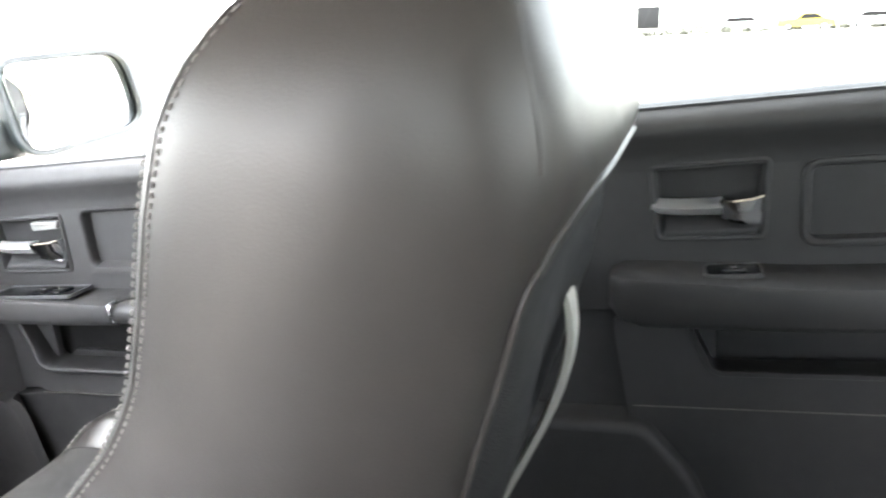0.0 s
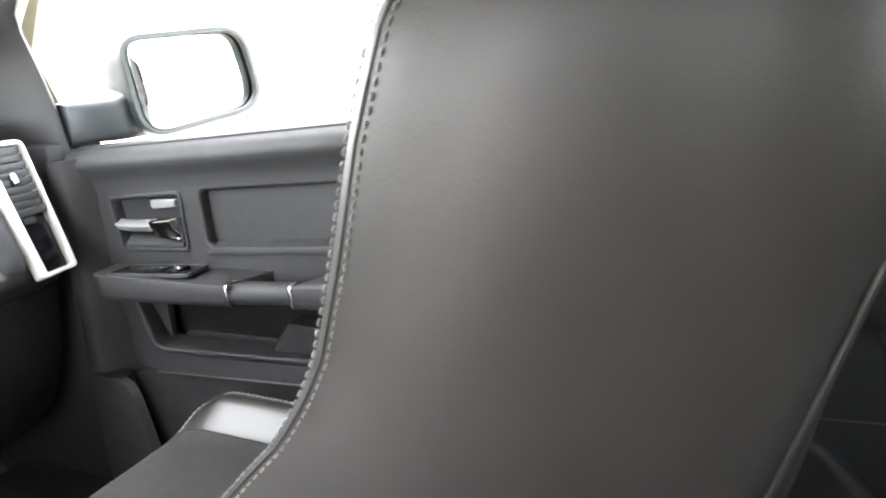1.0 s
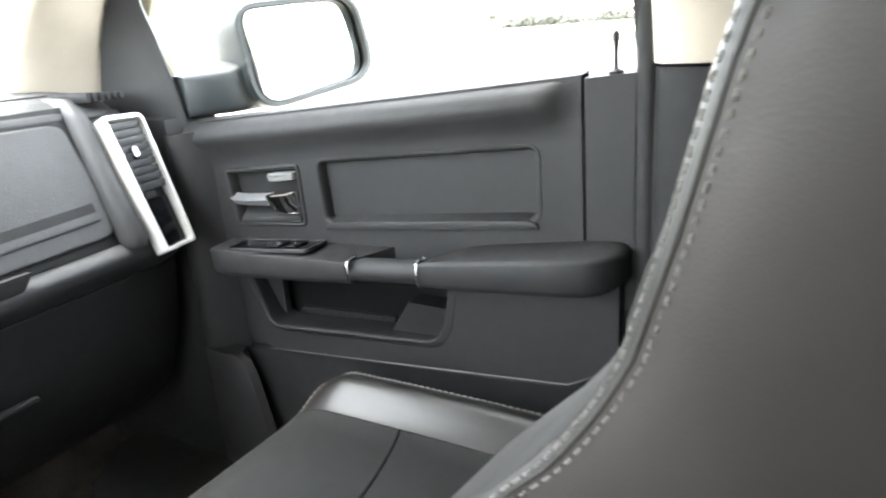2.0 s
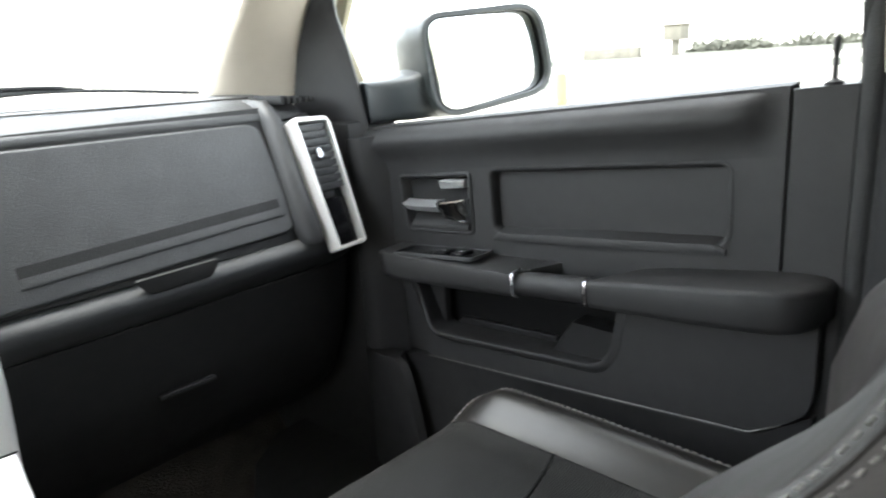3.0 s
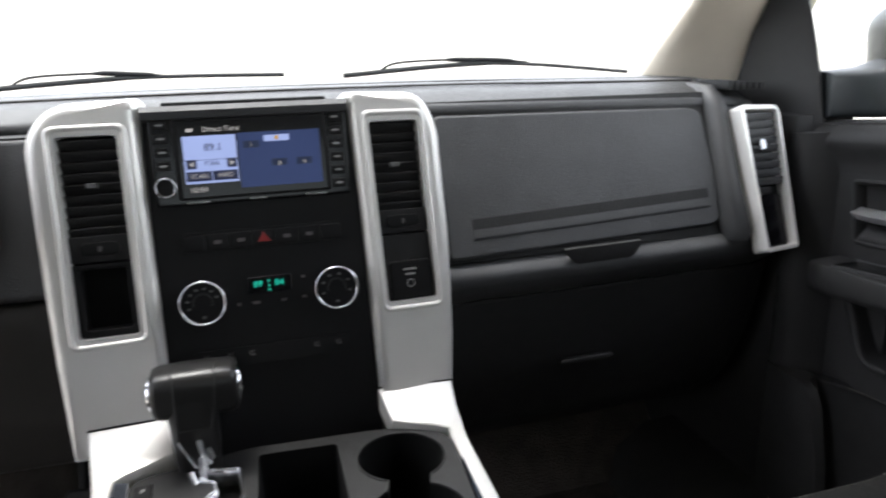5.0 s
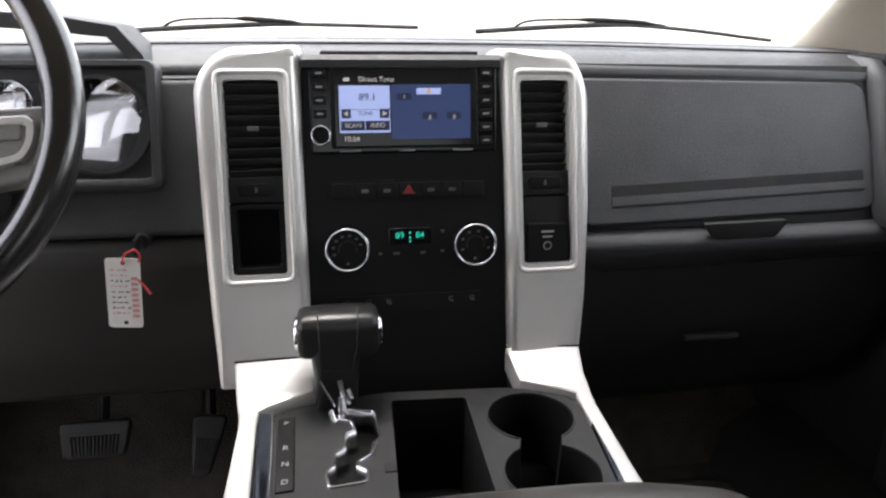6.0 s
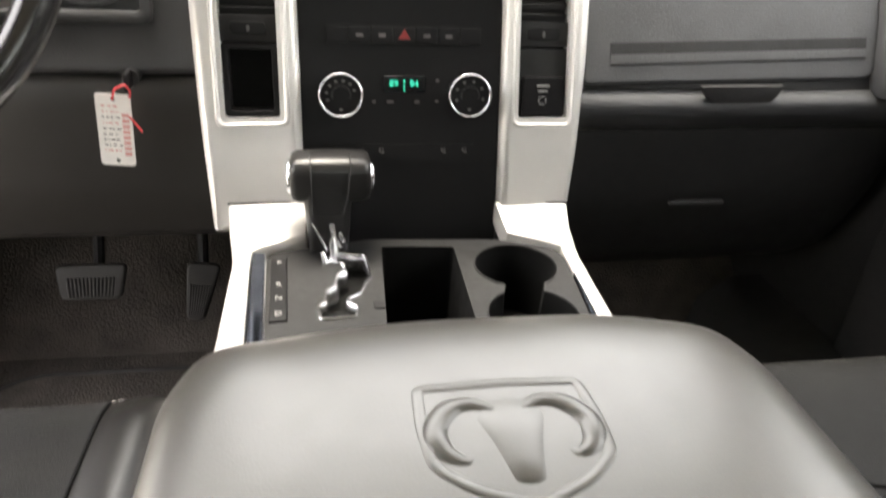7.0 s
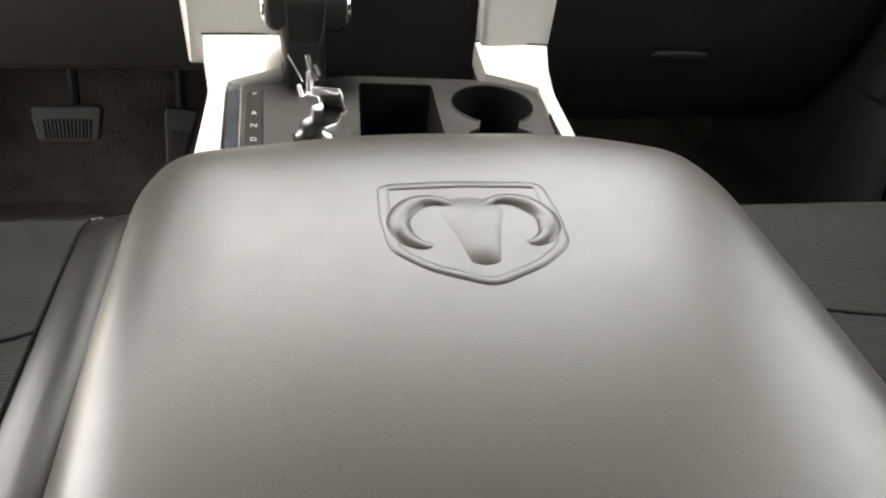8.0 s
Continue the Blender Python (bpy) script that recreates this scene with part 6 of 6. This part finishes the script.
def seat(side):
    s = 1 if side == "passenger" else -1
    cx = 0.463
    t = thing(side + "_seat", (s * cx, 0.4, 0.22), "black leather bucket seat with grey stitching and a perforated insert", "seat", "front seats")

    def P(x, y, z):
        return Vector((s * x, y, z))

    # backrest
    zs = [0.62, 0.68, 0.74, 0.80, 0.84] + [0.86 + 0.0125 * i for i in range(28)] + [1.21]
    rings = []
    for z in zs:
        f, b, h = curve_at(FRONT, z) + 0.003, curve_at(PIPE, z), curve_at(HALF, z)
        d, c = f - b, curve_at(BULGE, z)
        g = float(np.interp(z, [0.60, 0.86, 0.93, 1.0, 1.12, 1.21], [0.01, 0.004, 0.0, 0.002, 0.002, 0.0]))
        r1 = min(0.006, d * 0.2)
        k = min(1.0, d / 0.17)
        pts = [(-h, f - r1), (-h - 0.0025 * k, f - 0.022 * k), (-h - 0.0050 * k, f - 0.050 * k), (-h - 0.0045 * k, b + 0.080 * k), (-h - 0.0005, b + 0.050 * k), (-h + 0.0055, b + 0.028 * k), (-h + 0.0135, b + 0.011 * k), (-h + 0.027, b + 0.001), (-h + 0.05, b - 0.001 - c * 0.3), (-h + 0.09, b - c * 0.68), (-h + 0.13, b - c * 0.9), (0, b - c), (h - 0.13, b - c * 0.9), (h - 0.09, b - c * 0.68), (h - 0.05, b - 0.001 - c * 0.3), (h - 0.027, b + 0.001), (h - 0.0135, b + 0.011 * k), (h - 0.0055, b + 0.028 * k), (h + 0.0005, b + 0.050 * k), (h + 0.0045 * k, b + 0.080 * k), (h + 0.0050 * k, f - 0.050 * k), (h + 0.0025 * k, f - 0.022 * k), (h, f - r1),
               (h - 0.002, f - 0.001), (h - 0.010, f + 0.4 * g), (h - 0.022, f + 0.8 * g), (h - 0.04, f + g), (h - 0.06, f + 0.8 * g), (h - 0.085, f - 0.01), (0.08, f - 0.035), (-0.08, f - 0.035), (-h + 0.085, f - 0.01), (-h + 0.06, f + 0.8 * g), (-h + 0.04, f + g), (-h + 0.022, f + 0.8 * g), (-h + 0.010, f + 0.4 * g), (-h + 0.002, f - 0.001)]
        rings.append([P(cx + x, y, z) for x, y in pts])
    bm = bmesh.new()
    loft(bm, rings)
    part("backrest", bm, LEATHER, t, smooth=65)
    # twin stitched seam up the inboard front edge
    edge = [(cx - curve_at(HALF, z), curve_at(FRONT, z) + 0.003, z) for z in [0.85 + 0.0088 * i for i in range(39)]]
    bm = bmesh.new()
    for off in (-0.0015, -0.0080):
        for (x0, y0, z0), (x1, y1, z1) in zip(edge, edge[1:]):
            for k in (0, 1):
                a = Vector((x0, y0 + off, z0)).lerp(Vector((x1, y1 + off, z1)), 0.5 * k + 0.07)
                b = Vector((x0, y0 + off, z0)).lerp(Vector((x1, y1 + off, z1)), 0.5 * k + 0.36)
                tube(bm, [P(a.x - 0.0001, a.y, a.z), P((a.x + b.x) / 2 - 0.0009, (a.y + b.y) / 2, (a.z + b.z) / 2), P(b.x - 0.0001, b.y, b.z)], 0.0006, 5)
    part("stitching", bm, THREAD, t, "grey double stitching")["kind"] = "stuff"
    bm = bmesh.new()
    tube(bm, [P(x + 0.0006, y - 0.0048, z) for x, y, z in edge], 0.0010, 6)
    part("front_seam", bm, LEATHER, t, smooth=80)
    bm = bmesh.new()
    tube(bm, smooth_path([P(cx - curve_at(HALF, z) + 0.022, curve_at(PIPE, z) + 0.0045, z) for z in (1.078, 1.09, 1.105, 1.125, 1.145, 1.17)], 4), 0.0008, 6)
    part("rear_seam", bm, LEATHER, t)
    bm = bmesh.new()
    tube(bm, smooth_path([P(cx - curve_at(HALF, z) + 0.027, curve_at(PIPE, z), z) for z in (0.64, 0.75, 0.85, 0.95, 0.995, 1.022)] + [P(cx - curve_at(HALF, z) + q, curve_at(PIPE, z) - 0.0005 - curve_at(BULGE, z) * w, z) for z, q, w in ((1.040, 0.033, 0.08), (1.052, 0.05, 0.3), (1.060, 0.075, 0.55), (1.065, 0.11, 0.8), (1.067, 0.23, 1.0))], 5), 0.0014, 8)
    part("piping", bm, LEATHER, t, smooth=80)
    # hard back shell below the piping
    rings = []
    for z in [0.62 + 0.0222 * i for i in range(21)]:
        b, h = curve_at(PIPE, z), curve_at(HALF, z)
        k = min(1.0, max(0.0, (1.055 - z) / 0.12))
        c = curve_at(BULGE, z)
        rings.append([P(cx + x, b + y * k + 0.001 - c * max(0.0, min(1.0, (h - abs(x) - 0.03) / 0.09)), z) for x, y in ((-h + 0.029, 0.0), (-h + 0.042, -0.009), (-h + 0.06, -0.015), (-h + 0.085, -0.018), (-h + 0.12, -0.014), (0, -0.006), (h - 0.12, -0.014), (h - 0.085, -0.018), (h - 0.06, -0.015), (h - 0.042, -0.009), (h - 0.029, 0.0), (h - 0.06, 0.03), (-h + 0.06, 0.03))])
    bm = bmesh.new()
    loft(bm, rings)
    part("back_shell", bm, LOWER, t, "dark plastic back shell", smooth=50)
    # cushion: raised bolsters round a flat insert
    NX, NY = 44, 40
    x0, x1, y0, y1 = 0.225, 0.755, 0.20, 0.80
    grid = []
    for j in range(NY + 1):
        y = y0 + (y1 - y0) * j / NY
        row = []
        for i in range(NX + 1):
            q = i / NX
            x = x0 + (x1 - x0) * q
            e = min(q, 1 - q) * (x1 - x0)
            bol = math.exp(-((x - 0.697) / 0.036) ** 2) * 0.036 + math.exp(-((x - 0.262) / 0.026) ** 2) * 0.012
            z = 0.590 + bol * min(1, (y1 - y) / 0.11 + 0.15)
            z += 0.006 * math.sin((y - 0.2) * 5)
            fr = max(0.0, y - 0.685)
            z -= 3.4 * fr * fr + 90 * max(0, y - 0.73) ** 3 * 8
            z -= 0.10 * max(0.0, 1 - e / 0.042) ** 2.2 if x > 0.49 else 0.05 * max(0.0, 1 - e / 0.028) ** 2.2
            yy = y - 0.9 * max(0.0, (y - 0.60)) * (max(0.0, x - 0.66) / 0.1) ** 1.5 * 0.35
            row.append(P(x, yy, z))
        grid.append(row)
    bm = bmesh.new()
    vs = [[bm.verts.new(p) for p in row] for row in grid]
    for j in range(NY):
        for i in range(NX):
            bm.faces.new((vs[j][i], vs[j][i + 1], vs[j + 1][i + 1], vs[j + 1][i]))
    loop = [v for v in vs[0]] + [vs[j][-1] for j in range(1, NY + 1)] + [v for v in vs[-1][-2::-1]] + [vs[j][0] for j in range(NY - 1, 0, -1)]
    lowv = [bm.verts.new((v.co.x, v.co.y - (0.02 if v.co.y > 0.7 else 0), 0.45)) for v in loop]
    for i in range(len(loop)):
        bm.faces.new((loop[i - 1], loop[i], lowv[i], lowv[i - 1]))
    bm.faces.new(lowv)
    cush = part("cushion", bm, CUSHION, t, smooth=60)

    # perforated insert panel laid on the cushion
    bm = bmesh.new()
    cols = [i for i in range(NX + 1) if 0.290 < x0 + (x1 - x0) * i / NX < 0.652]
    rows_ = [j for j in range(NY + 1) if 0.24 < y0 + (y1 - y0) * j / NY < 0.765]
    gv = {(i, j): bm.verts.new(grid[j][i] + Vector((0, 0, 0.0025))) for i in cols for j in rows_}
    for i in cols[:-1]:
        for j in rows_[:-1]:
            bm.faces.new((gv[i, j], gv[i + 1, j], gv[i + 1, j + 1], gv[i, j + 1]))
    part("insert", bm, INSERT, cush, "perforated ribbed insert", smooth=60)
    for xs in (cols[0], cols[-1]):
        bm = bmesh.new()
        tube(bm, [grid[j][xs] + Vector((0, 0, 0.001)) for j in rows_], 0.0018, 6)
        part("seam", bm, VOID, cush)
    bm = bmesh.new()
    seam = []
    for k in range(41):
        q = k / 40
        fi = cols[0] + (cols[-1] - cols[0]) * q
        fj = (0.575 - y0) / (y1 - y0) * NY - 2.2 * math.sin(math.pi * q)
        i0, j0 = min(int(fi), NX - 1), min(int(fj), NY - 1)
        seam.append(grid[j0][i0].lerp(grid[j0][i0 + 1], fi - i0).lerp(grid[j0 + 1][i0].lerp(grid[j0 + 1][i0 + 1], fi - i0), fj - j0) + Vector((0, 0, 0.0022)))
    tube(bm, seam, 0.0022, 6)
    part("cross_seam", bm, VOID, cush)
    # stitch line round the outer bolster
    bm = bmesh.new()
    path = [grid[j][NX - 4] + Vector((0, 0, 0.0008)) for j in range(4, NY - 3)]
    path += [grid[NY - 4][i] + Vector((0, 0, 0.0008)) for i in range(NX - 5, 4, -1)]
    fine = smooth_path(path, 5)
    for a, b in zip(fine[::3], fine[2::3]):
        tube(bm, [a, (a + b) / 2 + Vector((0, 0, 0.0010)), b], 0.0011, 4)
    part("stitching", bm, THREAD, t)["kind"] = "stuff"
    # recliner cover and base
    bm = bmesh.new()
    loft(bm, [[P(x, y, z) for y, z in rounded([(0.10, 0.50), (0.37, 0.50), (0.36, 0.57), (0.33, 0.62), (0.30, 0.72), (0.26, 0.76), (0.21, 0.75), (0.14, 0.66)], 0.03, 4)] for x in (0.226, 0.245, 0.27)])
    part("recliner_cover", bm, VINYL, t, "grey plastic recliner cover", smooth=50)
    bm = bmesh.new()
    box(bm, min(s * 0.27, s * 0.72), max(s * 0.27, s * 0.72), 0.18, 0.72, 0.24, 0.47, 0.02)
    part("base", bm, LOWER, t)
    for xx in (0.30, 0.69):
        bm = bmesh.new()
        box(bm, min(s * (xx - 0.02), s * (xx + 0.02)), max(s * (xx - 0.02), s * (xx + 0.02)), 0.12, 0.74, 0.215, 0.245, 0.004)
        part("rail", bm, BLACK, t)
    return t


seat("passenger")
seat("driver")

# rear bench
rb = thing("rear_bench", (0.0, -0.6, 0.22), "grey leather rear bench seat", "bench seat")
for s in (-1, 1):
    bm = bmesh.new()
    rings = []
    for x, k in ((0.02, 0.93), (0.04, 0.98), (0.08, 1.0), (0.60, 1.0), (0.68, 0.97), (0.72, 0.9)):
        pts = rounded([(-0.85, 0.36), (-0.26 - 0.02 * (1 - k) * 20, 0.36), (-0.24 - 0.5 * (1 - k), 0.52 * k), (-0.32, 0.60 * k), (-0.85, 0.57 * k)], 0.05, 5)
        rings.append([(s * x, y, z) for y, z in pts])
    loft(bm, rings)
    part("cushion", bm, VINYL, rb, smooth=60)
    bm = bmesh.new()
    rings = []
    for x in (0.02, 0.05, 0.65, 0.70):
        k = 0.02 if x in (0.02, 0.70) else 0
        pts = rounded([(-0.95 + k, 0.50), (-0.76 - k, 0.55), (-0.86 - k, 1.05 - k), (-0.95 + k, 1.05 - k)], 0.05, 5)
        rings.append([(s * x, y, z) for y, z in pts])
    loft(bm, rings)
    part("backrest", bm, VINYL, rb, smooth=60)
bm = bmesh.new()
box(bm, -0.66, 0.66, -0.85, -0.36, 0.22, 0.37, 0.01)
part("base", bm, LOWER, rb)

# seat belt slung behind the passenger seat
bm = bmesh.new()
path = smooth_path([(0.54, 0.026, 0.940), (0.54, 0.016, 0.918), (0.54, 0.0135, 0.90), (0.54, 0.013, 0.881), (0.54, 0.018, 0.853), (0.54, 0.028, 0.82), (0.54, 0.044, 0.782), (0.54, 0.067, 0.733), (0.545, 0.082, 0.70)], 6)
loft(bm, [[p + Vector((-0.016, -0.003, 0)), p + Vector((0.0, -0.0045, 0)), p + Vector((0.016, -0.003, 0)), p + Vector((0.016, 0.003, 0)), p + Vector((0.0, 0.0045, 0)), p + Vector((-0.016, 0.003, 0))] for p in path])
solo("seat_belt", bm, BELT, "pale grey seat belt webbing slung behind the seat", "seat belt")

# floor mats
for s, nm in ((-1, "driver"), (1, "passenger")):
    bm = bmesh.new()
    M = axes((0, 0, 0.2185), (1, 0, 0), (0, 1, 0), (0, 0, 1))
    pts = rounded([(s * 0.26, 0.78), (s * 0.70, 0.78), (s * 0.70, 1.18), (s * 0.62, 1.26), (s * 0.30, 1.26)][::s], 0.05, 5)
    slab(bm, pts, 0.0, 0.008, M, 0.003)
    mat_ = solo("floor_mat", bm, CARPET, "dark carpet floor mat with a raised rubber edge", "mat", "floor mats")
    bm = bmesh.new()
    tube(bm, [M @ Vector((x, y, 0.008)) for x, y in inset(pts, 0.012)], 0.004, 6, closed=True)
    part("edge", bm, RUBBER, mat_)
